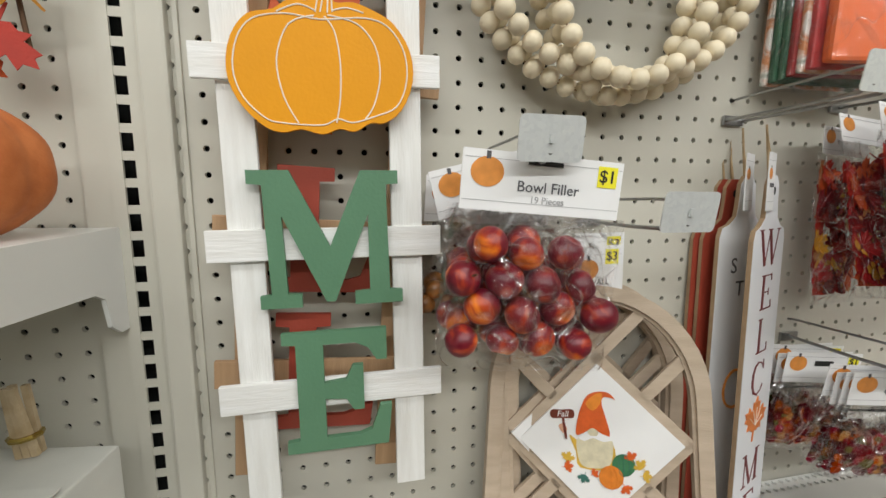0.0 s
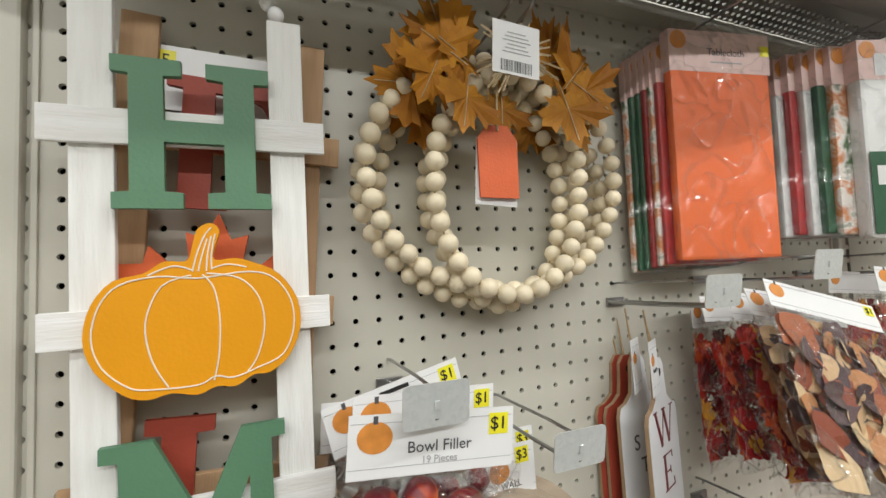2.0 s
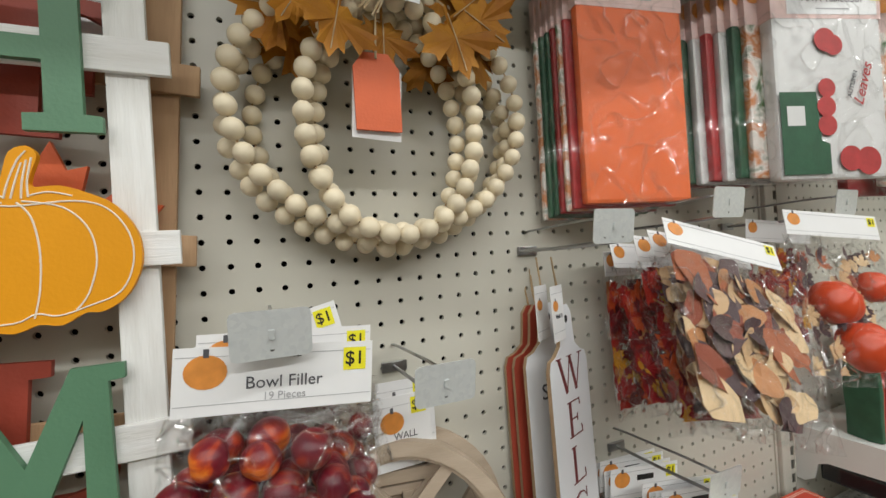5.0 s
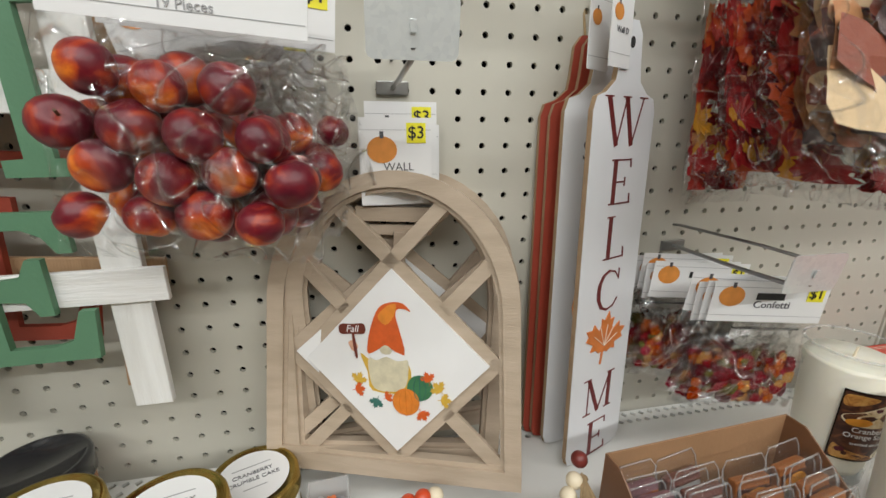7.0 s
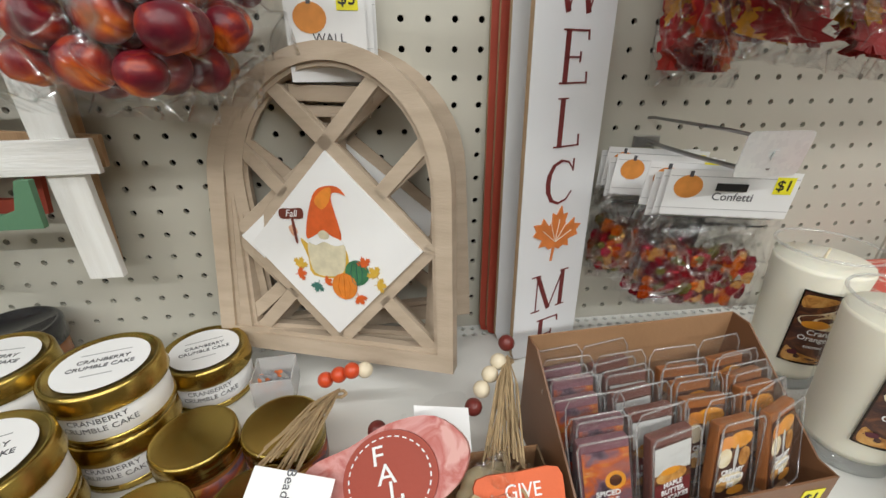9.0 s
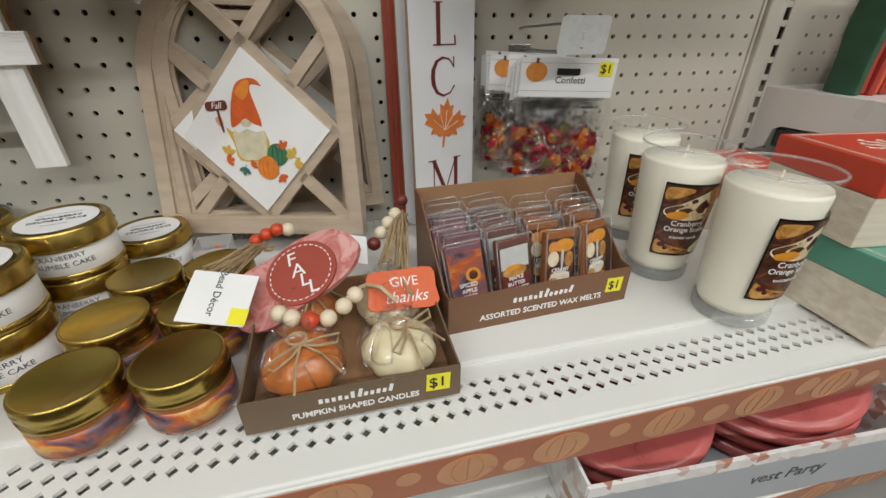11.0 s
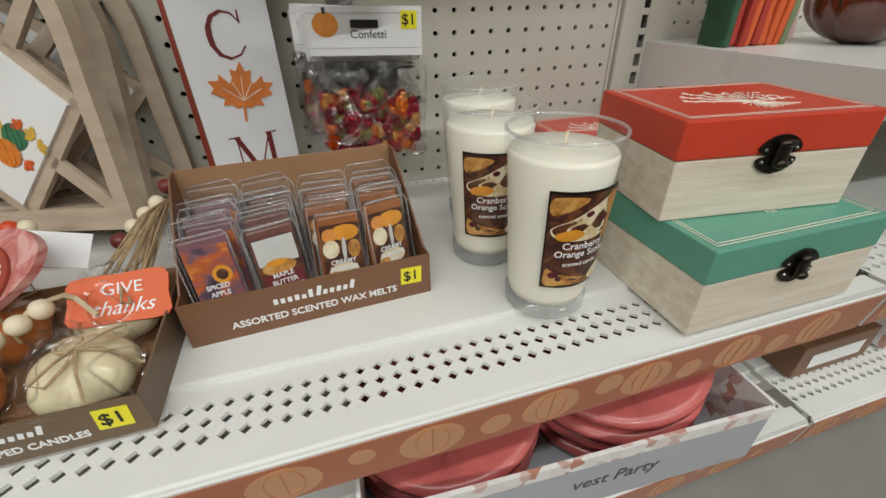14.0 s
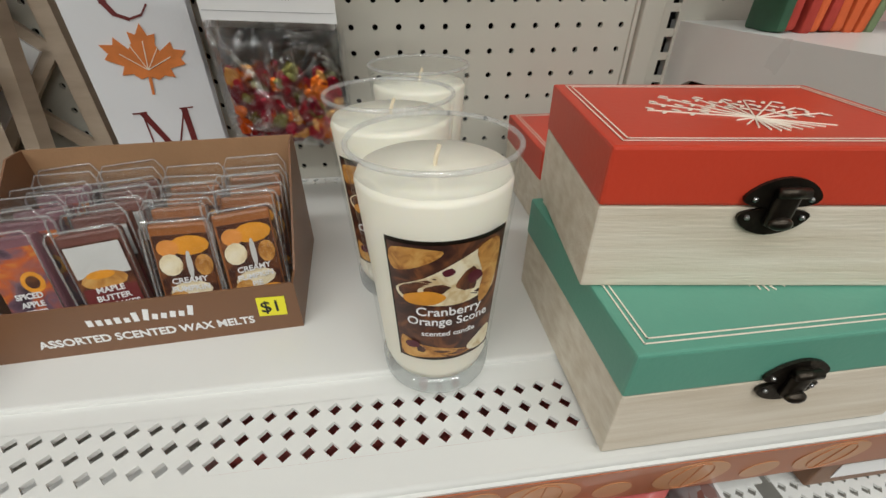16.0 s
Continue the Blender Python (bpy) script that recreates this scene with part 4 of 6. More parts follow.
berry_bag(pose(0.155, 0.446, 1.470, 0, 3, 0), 0.150, 0.150, 0.026, 14, 21, ACORN, "", 0.011, "clear bag of brown acorns at the hook's back")

lt = thing("price_tag_card", pose(-0.020, 0.462, 1.790, 0, 2, 0), "white hang card with yellow price stickers behind the ladder signs", "tag")
part("card_sheet", box(shape(), 0.125, 0.0008, 0.062, pose(0, 0, -0.031)), CARD, lt)
part("price_sticker", box(shape(), 0.020, 0.0003, 0.020, pose(-0.030, -0.0009, 0.006)), YELLOW, lt)
words("price", "5", 0.016, BLACK, lt, pose(-0.028, -0.0013, 0.016))
for k in range(3):
    part("text_bar", box(shape(), 0.030 - 0.006 * k, 0.0003, 0.0012, pose(0.040, -0.0009, 0.012 - 0.006 * k)), FAINT, lt)

# ---- arched window frames ----
def arch_frame(m, picture, label):
    fr = thing("arched_frame", m, label, "wall decor", "arched window frames")

    def arc(rx, top, z0, n=22):
        return [(rx * math.cos(math.pi * k / n), z0 + (top - z0) * math.sin(math.pi * k / n)) for k in range(n + 1)]

    def band(a, b, y0, y1, bm):
        n = len(a)
        va = [[bm.verts.new((x, y, z)) for x, z in a] for y in (y0, y1)]
        vb = [[bm.verts.new((x, y, z)) for x, z in b] for y in (y0, y1)]
        for k in range(n):
            j = (k + 1) % n
            bm.faces.new((va[0][k], va[0][j], vb[0][j], vb[0][k]))
            bm.faces.new((va[1][k], va[1][j], vb[1][j], vb[1][k]))
            bm.faces.new((va[0][k], va[0][j], va[1][j], va[1][k]))
            bm.faces.new((vb[0][k], vb[0][j], vb[1][j], vb[1][k]))

    outer = [(-0.118, -0.1165), (0.117, -0.1165)] + arc(0.1175, 0.178, 0.055)
    inner = [(-0.103, -0.099), (0.102, -0.099)] + arc(0.102, 0.163, 0.050)
    deep = [(-0.099, -0.095), (0.098, -0.095)] + arc(0.098, 0.159, 0.049)
    bm = shape()
    band(outer, inner, -0.006, 0.010, bm)
    part("arched_border", bm, PALEWOOD, fr)
    bm = shape()
    band([(x * 1.0, z) for x, z in inner], deep, -0.002, 0.008, bm)
    part("inner_border", bm, PALEWOOD, fr)

    def bar(x0, z0, x1, z1, w=0.0135):
        L = math.hypot(x1 - x0, z1 - z0)
        a = math.degrees(math.atan2(x1 - x0, z1 - z0))
        part("lattice_bar", box(shape(), w, 0.006, L, pose(x0, 0.002, z0) @ pose(0, 0, 0, 0, a, 0), 0.0006), PALEWOOD, fr)

    e = 0.0965
    bar(-0.099, -0.003, 0.055, 0.151)
    bar(0.098, -0.003, -0.056, 0.151)
    bar(-0.099, 0.003, 0.0, -e)
    bar(0.098, 0.003, 0.0, -e)
    bar(-0.048, 0.0485, -0.097, 0.0975)
    bar(0.048, 0.0485, 0.097, 0.0975)
    bar(-0.048, -0.0485, -0.096, -0.0965)
    bar(0.048, -0.0485, 0.096, -0.0965)
    dm = part("diamond_board", prism(shape(), [(0, -0.0885), (0.0895, 0), (0, 0.0885), (-0.0895, 0)], 0.004, pose(0, -0.0042, 0)), CARD, fr, "white diamond board printed with a harvest scene")
    part("diamond_edge", prism(shape(), [(0, -0.0915), (0.0925, 0), (0, 0.0915), (-0.0925, 0)], 0.004, pose(0, -0.0005, 0)), PALEWOOD, fr)
    if not picture:
        return fr
    y = -0.0045
    S = 0.0895 / 245.0

    def patch(name, pts, col, lift=0.0):
        pts = [((x - 391) * S, (560 - z) * S) for x, z in pts]
        part(name, prism(shape(), blob(pts, 3), 0.0003, pose(0, y - lift, 0)), col, dm)

    patch("coat_print", [(300, 540), (335, 560), (420, 560), (436, 595), (424, 640), (330, 640), (318, 590)], GNOME["yellow"])
    patch("beard_print", [(330, 545), (420, 545), (428, 590), (415, 630), (375, 640), (335, 632), (322, 590)], GNOME["beard"], 0.0003)
    patch("hat_print", [(324, 540), (322, 510), (335, 460), (355, 418), (385, 403), (420, 405), (440, 426), (425, 420), (405, 420), (400, 440), (410, 480), (420, 540), (370, 520)], GNOME["hat"], 0.0006)
    patch("hat_patch_print", [(352, 440), (378, 412), (402, 408), (395, 440), (372, 462)], GNOME["hatlight"], 0.0009)
    patch("nose_print", [(355, 525), (370, 515), (386, 525), (382, 538), (362, 538)], GNOME["beard"], 0.0011)
    patch("moustache_print", [(325, 545), (350, 530), (371, 540), (395, 532), (430, 548), (400, 556), (371, 546), (345, 556)], CARD, 0.0009)
    patch("mitten_print", [(268, 512), (285, 506), (294, 525), (280, 535)], GNOME["peach"], 0.0003)
    patch("signpost_print", [(279, 490), (286, 490), (293, 548), (286, 548)], GNOME["brown"], 0.0006)
    patch("signboard_print", [(247, 464), (280, 462), (313, 461), (314, 486), (280, 488), (247, 488)], GNOME["brown"], 0.0008)
    words("sign_word", "Fall", 0.0095, CARD, dm, pose((281 - 391) * S, y - 0.0011, (560 - 475) * S), shear=0.2)
    for x, z, rx, rz, c in ((458, 625, 34, 34, "green"), (420, 664, 36, 36, "pumpkin")):
        patch("squash_print", [(x + rx * math.cos(k * 0.5236), z + rz * math.sin(k * 0.5236)) for k in range(12)], GNOME[c], 0.0010 if c == "pumpkin" else 0.0006)
        for q in (-0.5, 0, 0.5):
            part("rib_print", tube(shape(), [((x + q * rx * math.sin(k * 0.7854) - 391) * S, y - 0.0014, (560 - z + rz * math.cos(k * 0.7854)) * S) for k in range(5)], 0.0003, 4), GNOME["hatlight" if c == "pumpkin" else "teal"], dm)
    for x, z, r, c, a in ((292, 612, 20, "yellow", 20), (290, 638, 18, "hat", 80), (340, 668, 18, "teal", 200), (480, 600, 18, "hat", -20), (508, 625, 20, "yellow", -40), (520, 654, 18, "yellow", 90), (370, 655, 14, "hat", 60), (462, 694, 18, "hat", 150)):
        lf = part("leaf_print", prism(shape(), maple(r * S * 1.2), 0.0003), GNOME[c], dm)
        lf.matrix_local = pose((x - 391) * S, y - 0.0007, (560 - z) * S, 0, a, 0)
    return fr


AX = Matrix(((0.9225, 0.3860, 0.0045, 0.281), (-0.3802, 0.9063, 0.1845, 0.405), (0.0671, -0.1719, 0.9828, 1.174), (0, 0, 0, 1)))
AX = AX.to_quaternion().to_matrix().to_4x4()
AX.translation = (0.281, 0.405, 1.174)
arch_frame(AX, True, "whitewashed wooden arched window frame with printed gnome diamond")
arch_frame(pose(0.276, 0.428, 1.170, -9, 3, -9), False, "whitewashed wooden arched frame stacked behind another")
arch_frame(pose(0.300, 0.452, 1.172, -4, -2.5, 1), False, "whitewashed wooden arched frame against the pegboard")
hook(0.290, 1.4215, 0.155)
for k, (x, y, z) in enumerate(((0.290, 0.444, 1.356), (0.296, 0.452, 1.370), (0.299, 0.457, 1.350))):
    t3 = thing("price_tag_card", pose(x, y, z, -3, 0, 3 - 3 * k), "white hang card with orange pumpkin and yellow price", "tag", "wall decor hang cards")
    card(t3, 0.066, 0.078, pose(0, 0, 0), "WALL" if k == 0 else "", "$3", 0.012)
slat = thing("easel_slat", pose(0.288, 0.446, 1.300, 0, 2, -6), "short whitewashed wooden hanging slat behind the frames", "wooden slat")
part("slat_board", box(shape(), 0.075, 0.006, 0.014, Matrix(), 0.001), PALEWOOD, slat)
part("slat_board", box(shape(), 0.062, 0.006, 0.010, pose(0.004, 0.004, -0.014), 0.001), PALEWOOD, slat)
part("slat_post", box(shape(), 0.012, 0.005, 0.10, pose(0.004, 0.001, -0.11), 0.001), PALEWOOD, slat)

# ---- hanging word boards ----
STROKES = {
    "W": ([(-0.026, 1, -0.011, -1, 0.0042), (-0.011, -1, 0.0, 1, 0.0014), (0.0, 1, 0.012, -1, 0.0042), (0.012, -1, 0.026, 1, 0.0014)], [(-0.026, 1), (0.0, 1), (0.026, 1)]),
    "E": ([(-0.008, 1, -0.008, -1, 0.0042), (-0.014, 0.96, 0.016, 0.96, 0.0014), (-0.010, 0.0, 0.008, 0.0, 0.0014), (-0.014, -0.96, 0.017, -0.96, 0.0014), (0.015, 1, 0.016, 0.62, 0.0018), (0.008, 0.2, 0.008, -0.2, 0.0016), (0.018, -1, 0.017, -0.55, 0.0018)], []),
    "L": ([(-0.007, 1, -0.007, -1, 0.0042), (-0.014, -0.96, 0.016, -0.96, 0.0014), (0.017, -1, 0.016, -0.5, 0.0018)], [(-0.007, 1)]),
    "M": ([(-0.018, 1, -0.018, -1, 0.0014), (-0.018, 1, 0.0, -1, 0.0040), (0.0, -1, 0.017, 1, 0.0014), (0.017, 1, 0.017, -1, 0.0042)], [(-0.020, 1), (0.019, 1), (-0.018, -1), (0.017, -1)]),
}


def serif(ch, parent, x, z, half=0.0215):
    """A wine-red roman capital, each stroke a thin raised bar."""
    bm = shape()
    if ch == "C":
        pts = [(0.014, 0.55), (0.008, 0.88), (-0.001, 0.98), (-0.010, 0.8), (-0.015, 0.4), (-0.016, 0.0), (-0.015, -0.4), (-0.010, -0.8), (-0.001, -0.98), (0.009, -0.85), (0.015, -0.5)]
        for k, ((x0, z0), (x1, z1)) in enumerate(zip(pts, pts[1:])):
            bar = (0.0014, 0.0018, 0.0028, 0.0042, 0.0054, 0.0054, 0.0042, 0.0028, 0.0017, 0.0013)[k]
            a = math.degrees(math.atan2(x1 - x0, (z1 - z0) * half))
            box(bm, bar, 0.0006, math.hypot(x1 - x0, (z1 - z0) * half) * 1.06, pose(x0, 0, z0 * half, 0, a, 0))
        box(bm, 0.0016, 0.0006, 0.012, pose(0.0145, 0, half * 0.45))
    else:
        lines, feet = STROKES[ch]
        for x0, z0, x1, z1, bar in lines:
            a = math.degrees(math.atan2(x1 - x0, (z1 - z0) * half))
            box(bm, bar * 1.3 if bar > 0.003 else bar, 0.0006, math.hypot(x1 - x0, (z1 - z0) * half), pose(x0, 0, z0 * half, 0, a, 0))
        for fx, fz in feet:
            box(bm, 0.012, 0.00065, 0.0012, pose(fx, 0, fz * half - 0.0006))
    ob = part("letter_" + ch.lower(), bm, WINE, parent)
    ob.location = (x, -0.0013, z)
    return ob


def paddle(m, face, label, word=None):
    pd = thing("word_board", m, label, "wall sign", "paddle boards")
    w, h, hw, top = 0.0916, 0.388, 0.016, 0.448
    half = [(w / 2 - 0.012, 0), (w / 2 - 0.003, 0.003), (w / 2, 0.012), (w / 2, h - 0.016), (w / 2 - 0.004, h - 0.004), (hw + 0.014, h), (hw + 0.002, h + 0.010), (hw, h + 0.022), (hw * 0.85, top - 0.010), (hw * 0.4, top)]
    out = [(x + w / 2, z) for x, z in half] + [(w / 2 - x, z) for x, z in half[::-1]]
    part("board_edge", prism(shape(), out, 0.005), EDGE, pd)
    part("board_face", prism(shape(), out, 0.0008, pose(0, -0.0009, 0)), face, pd)
    # hole drawn as a black disc, its shade put into the colour
    part("hang_hole", prism(shape(), [(w / 2 + x, top - 0.018 + z) for x, z in disc(0.005, 0.7, 10)], 0.0004, pose(0, -0.0014, 0)), DARK, pd)
    part("hang_cord", tube(shape(), [(w / 2, 0, top - 0.018), (w / 2 - 0.004, 0.004, top + 0.02), (w / 2, 0.012, top + 0.06), (w / 2 + 0.003, 0.006, top - 0.015)], 0.0013, 5), TWINE, pd)
    zs = (0.363, 0.308, 0.253, 0.198, 0.078, 0.022)
    if word:
        for ch, z in zip(word, zs):
            serif(ch, pd, w / 2, z)
    return pd


BM = pose(0.4555, 0.3985, 1.030, 0, 0, 22) @ pose(0, -0.012, 0, -1.8)
wb = paddle(BM, WHITEBOARD, "white wooden paddle board lettered down its length in wine red", "WELCME")
lf = part("maple_leaf", prism(shape(), maple(0.034), 0.0012), LEAFORANGE, wb, "raised orange wooden maple leaf")
lf.matrix_local = pose(0.046, -0.0022, 0.140, 0, 8, 0)
for a in (-60, -30, 0, 30, 60):
    q = part("vein", tube(shape(), [(0, -0.0003, -0.004), (0.022 * math.sin(radians(a)), -0.0003, -0.004 + 0.024 * math.cos(radians(a)))], 0.0004, 4), WHITELINE, lf)
b2 = paddle(pose(0.449, 0.4350, 1.030, 0, 0, 10) @ pose(0, -0.010, 0, -1.8), WHITEBOARD, "white paddle board with dark letters behind the front one")
words("letter", "S", 0.028, PRINT, b2, pose(0.030, -0.0012, 0.335))
words("letter", "T", 0.028, PRINT, b2, pose(0.044, -0.0012, 0.305))
part("pumpkin_ring", tube(shape(), [(0.05 + 0.022 * math.cos(k * 0.35), -0.001, 0.17 + 0.026 * math.sin(k * 0.35)) for k in range(18)], 0.002, 5, True), ORANGEINK, b2)
for x, y, yaw in ((0.4440, 0.4520, 4), (0.4370, 0.4600, 2)):
    b3 = paddle(pose(x, y, 1.026, 0, 0, yaw) @ pose(0, -0.008, 0, -1.8), RUST, "brick red wooden paddle board among the hanging boards")
hook(0.4835, 1.547, 0.155, True, True)
for k, (x, y) in enumerate(((0.478, 0.405), (0.470, 0.425))):
    t4 = thing("price_tag_card", pose(x, y, 1.470, -2, 0, 30), "white hang card with orange pumpkin on the paddle boards", "tag", "paddle board hang cards")
    card(t4, 0.036, 0.066, pose(0, 0, 0), "Wall D" if k == 0 else "", None, 0.008)

# ---- tablecloth packs ----
def cloth_pack(m, w, h, d, material, label, title="", head=0.055, prints=None):
    cp = thing("tablecloth_pack", m, label, "tablecloth", "packed tablecloths")
    part("folded_cloth", box(shape(), w - 0.006, d, h - head * 0.2, pose(0, 0, 0.004), min(0.005, d * 0.35)), material, cp)
    f = part("plastic_sleeve", wobble(box(shape(), w, d + 0.004, h + 0.012, Matrix(), 0.003), 0.0012, 40), CLOTHFILM, cp, "glossy clear sleeve")
    f.visible_shadow = False
    c = part("header_card", box(shape(), w - 0.004, d + 0.001, head, pose(0, 0, h - head)), PINKCARD, cp)
    part("pumpkin_mark", prism(shape(), disc(0.012), 0.0004, pose(-w / 2 + 0.016, -d / 2 - 0.0012, h - 0.014)), ORANGEINK, c)
    if title:
        part("title_panel", box(shape(), w * 0.8, 0.0004, head * 0.55, pose(w * 0.05, -d / 2 - 0.0009, h - head * 0.9)), CARD if "PEVA" in title else PINKCARD, c)
        words("title", title, 0.0135, PRINT, c, pose(w * 0.05, -d / 2 - 0.0013, h - head * 0.52))
        part("text_bar", box(shape(), w * 0.3, 0.0003, 0.0016, pose(w * 0.05, -d / 2 - 0.0013, h - head * 0.78)), FAINT, c)
        part("price_sticker", box(shape(), 0.014, 0.0004, 0.014, pose(w / 2 - 0.010, -d / 2 - 0.0012, h - 0.030)), YELLOW, c)
    return cp


cloth_pack(pose(0.597, 0.384, 1.596, 0, 0, -10.6), 0.158, 0.305, 0.014, TCORANGE, "orange folded tablecloth in a clear sleeve with pink header", "Tablecloth")
for k, (c, dx) in enumerate((("rose", -0.002), ("leafy", -0.006), ("red", -0.010), ("green", -0.013), ("green", -0.018), ("leafy", -0.022))):
    cloth_pack(pose(0.592 + dx * 0.7, 0.3985 + 0.0105 * k, 1.592 - 0.002 * k, 0, 0, -10.6 + k * 1.9), 0.156, 0.300, 0.008, CLOTH[c], "folded patterned tablecloth in a clear sleeve behind others")
hook(0.600, 1.925, 0.15, False)
pv = cloth_pack(pose(0.868, 0.306, 1.617, 0, 0, -17), 0.170, 0.275, 0.020, CLOTH["white"], "white vinyl tablecloth printed with pumpkins and a green truck", "PEVA Tablecloth")
yy = -0.0125
part("truck_print", prism(shape(), [(-0.080, 0.01), (-0.010, 0.01), (-0.010, 0.05), (-0.022, 0.055), (-0.026, 0.12), (-0.080, 0.12)], 0.0004, pose(0, yy, 0)), CLOTH["green"], pv)
part("window_print", box(shape(), 0.026, 0.0004, 0.026, pose(-0.058, yy - 0.0003, 0.075), 0.0001), CLOTH["white"], pv)
for x, z, r in ((0.02, 0.030, 0.017), (0.046, 0.026, 0.019), (-0.012, 0.10, 0.014), (-0.010, 0.125, 0.013), (-0.012, 0.075, 0.014), (-0.008, 0.19, 0.016), (0.004, 0.183, 0.014)):
    part("pumpkin_print", prism(shape(), disc(r, 1.0), 0.0003, pose(x, yy - 0.0003 - r * 0.01, z)), CLOTH["rose"], pv)
words("script_print", "Leaves", 0.022, CLOTH["rose"], pv, pose(0.046, yy, 0.13, 0, -72, 0), shear=0.3)
words("script_print", "AUTUMN", 0.009, PRINT, pv, pose(0.030, yy, 0.13, 0, -72, 0))
for k, c in enumerate(("leafy", "green", "white", "rose", "white", "green", "red", "green")):
    cloth_pack(pose(0.848 - 0.009 * k, 0.330 + 0.0145 * k, 1.624 + 0.003 * (k % 2), 0, 0, -15 + 1.6 * k), 0.158, 0.270, 0.011, CLOTH[c], "folded tablecloth in a clear sleeve on the second hook")
hook(0.850, 1.925, 0.17, False)
cloth_pack(pose(1.090, 0.290, 1.610, 0, 0, -14), 0.16, 0.29, 0.016, CLOTH["leafy"], "orange plaid tablecloth in a clear sleeve")
cloth_pack(pose(1.070, 0.330, 1.600, 0, 0, -12), 0.16, 0.29, 0.016, CLOTH["red"], "dark red tablecloth in a clear sleeve")
hook(1.080, 1.925, 0.17, False)

# ---- bags of silk leaves ----
def leaf_bag(m, w, h, d, material, count, size, seed, label, price="$1", title="", petal=False):
    bg = thing("leaf_bag", m, label, "decor bag", "leaf filler bags")
    card(bg, w, 0.034, pose(0, -0.003, -0.017), title, price, 0.008)
    f = part("clear_bag", pillow(w * 1.04, h - 0.03, d, 22, 26, seed, 0.0045), FILM, bg, "creased clear film", True)
    f.location = (0, 0, -0.032)
    f.visible_shadow = False
    fill("leaf_pieces", heap(w * 0.88, h - 0.070, d * 0.6, count, size, seed, "petal" if petal else True), material, bg, pose(0, 0, -h + 0.018), "crumpled silk leaf pieces")
    return bg


hook(0.6505, 1.570, 0.165)
leaf_bag(pose(0.632, 0.444, 1.538, -4, 2, 10), 0.105, 0.225, 0.026, LEAVES, 70, 0.028, 31, "clear bag of red and tan potpourri leaves")
leaf_bag(pose(0.640, 0.420, 1.546, -14, 4, 4), 0.135, 0.215, 0.032, LEAVES, 90, 0.030, 32, "clear bag of red silk leaves")
leaf_bag(pose(0.652, 0.378, 1.548, -18, 8, -4), 0.145, 0.228, 0.040, LEAVES, 90, 0.034, 33, "clear bag of scarlet silk maple leaves")
leaf_bag(pose(0.645, 0.318, 1.555, -27, 15, -12), 0.155, 0.225, 0.042, BEIGELEAVES, 70, 0.030, 34, "clear bag of beige and rust silk petals, hanging crooked", petal=True)
leaf_bag(pose(0.648, 0.348, 1.550, -25, 10, -8), 0.148, 0.215, 0.034, BEIGELEAVES, 60, 0.030, 35, "clear bag of beige silk petals behind another", petal=True)
hook(0.905, 1.570, 0.165)
b4 = leaf_bag(pose(0.868, 0.312, 1.575, -12, 6, -14), 0.150, 0.225, 0.050, BEIGELEAVES, 60, 0.016, 36, "clear bag of orange craft pumpkins and cream pieces")
for x, z, r in ((-0.022, -0.122, 0.030), (0.012, -0.178, 0.034), (0.045, -0.10, 0.022)):
    bm = ball(shape(), r, Matrix(), 32, 16)
    for v in bm.verts:
        a = math.atan2(v.co.y, v.co.x)
        v.co *= 1 - 0.07 * abs(math.sin(4 * a))
        v.co.z *= 0.85
    p = part("craft_pumpkin", bm, REDBEAD, b4, "glossy orange craft pumpkin", True)
    p.location, p.rotation_euler = (x, -0.004, z), (1.1, 0.3, 0)
leaf_bag(pose(0.905, 0.392, 1.572, 0, 4, -4), 0.15, 0.21, 0.04, LEAVES, 120, 0.02, 37, "clear bag of red leaves on the far hook")

# ---- confetti bags ----
hook(0.6195, 1.2535, 0.160)
for k, (x, y, ang, yaw) in enumerate(((0.630, 0.350, 1, -12), (0.628, 0.357, 2, -11), (0.626, 0.364, 1, -12), (0.624, 0.372, 3, -11), (0.618, 0.420, 3, -8), (0.616, 0.430, 0, -8), (0.618, 0.441, 3, -6), (0.616, 0.452, 0, -4))):
    cf = thing("confetti_bag", pose(x, y, 1.251 - 0.003 * (k % 3), 4 if k < 4 else 2, ang, yaw), "clear bag of red and gold foil confetti with white header", "decor bag", "confetti bags")
    card(cf, 0.108, 0.042, pose(0, -0.002, -0.021), "Confetti" if k == 0 else "", "$1", 0.012)
    part("euro_slot", box(shape(), 0.026, 0.001, 0.007, pose(0, -0.0032, -0.018), 0.0004), BLACK, cf)
    f = part("clear_bag", pillow(0.114, 0.102, 0.020, 22, 20, 50 + k, 0.0042), FILM, cf, "creased clear film", True)
    f.location, f.visible_shadow = (0, 0, -0.042), False
    part("zip_seal", box(shape(), 0.110, 0.0012, 0.0016, pose(0, -0.0022, -0.050), 0.0003), BLISTER, cf)
    fill("foil_pieces", heap(0.094, 0.056, 0.013, 130 if k == 0 else 80, 0.0098, 60 + k, False), CONFETTI, cf, pose(0, 0, -0.135), "red, orange and gold foil confetti")

# ---- cartons and candles on the shelf ----
ZS = Z0 + 0.0012


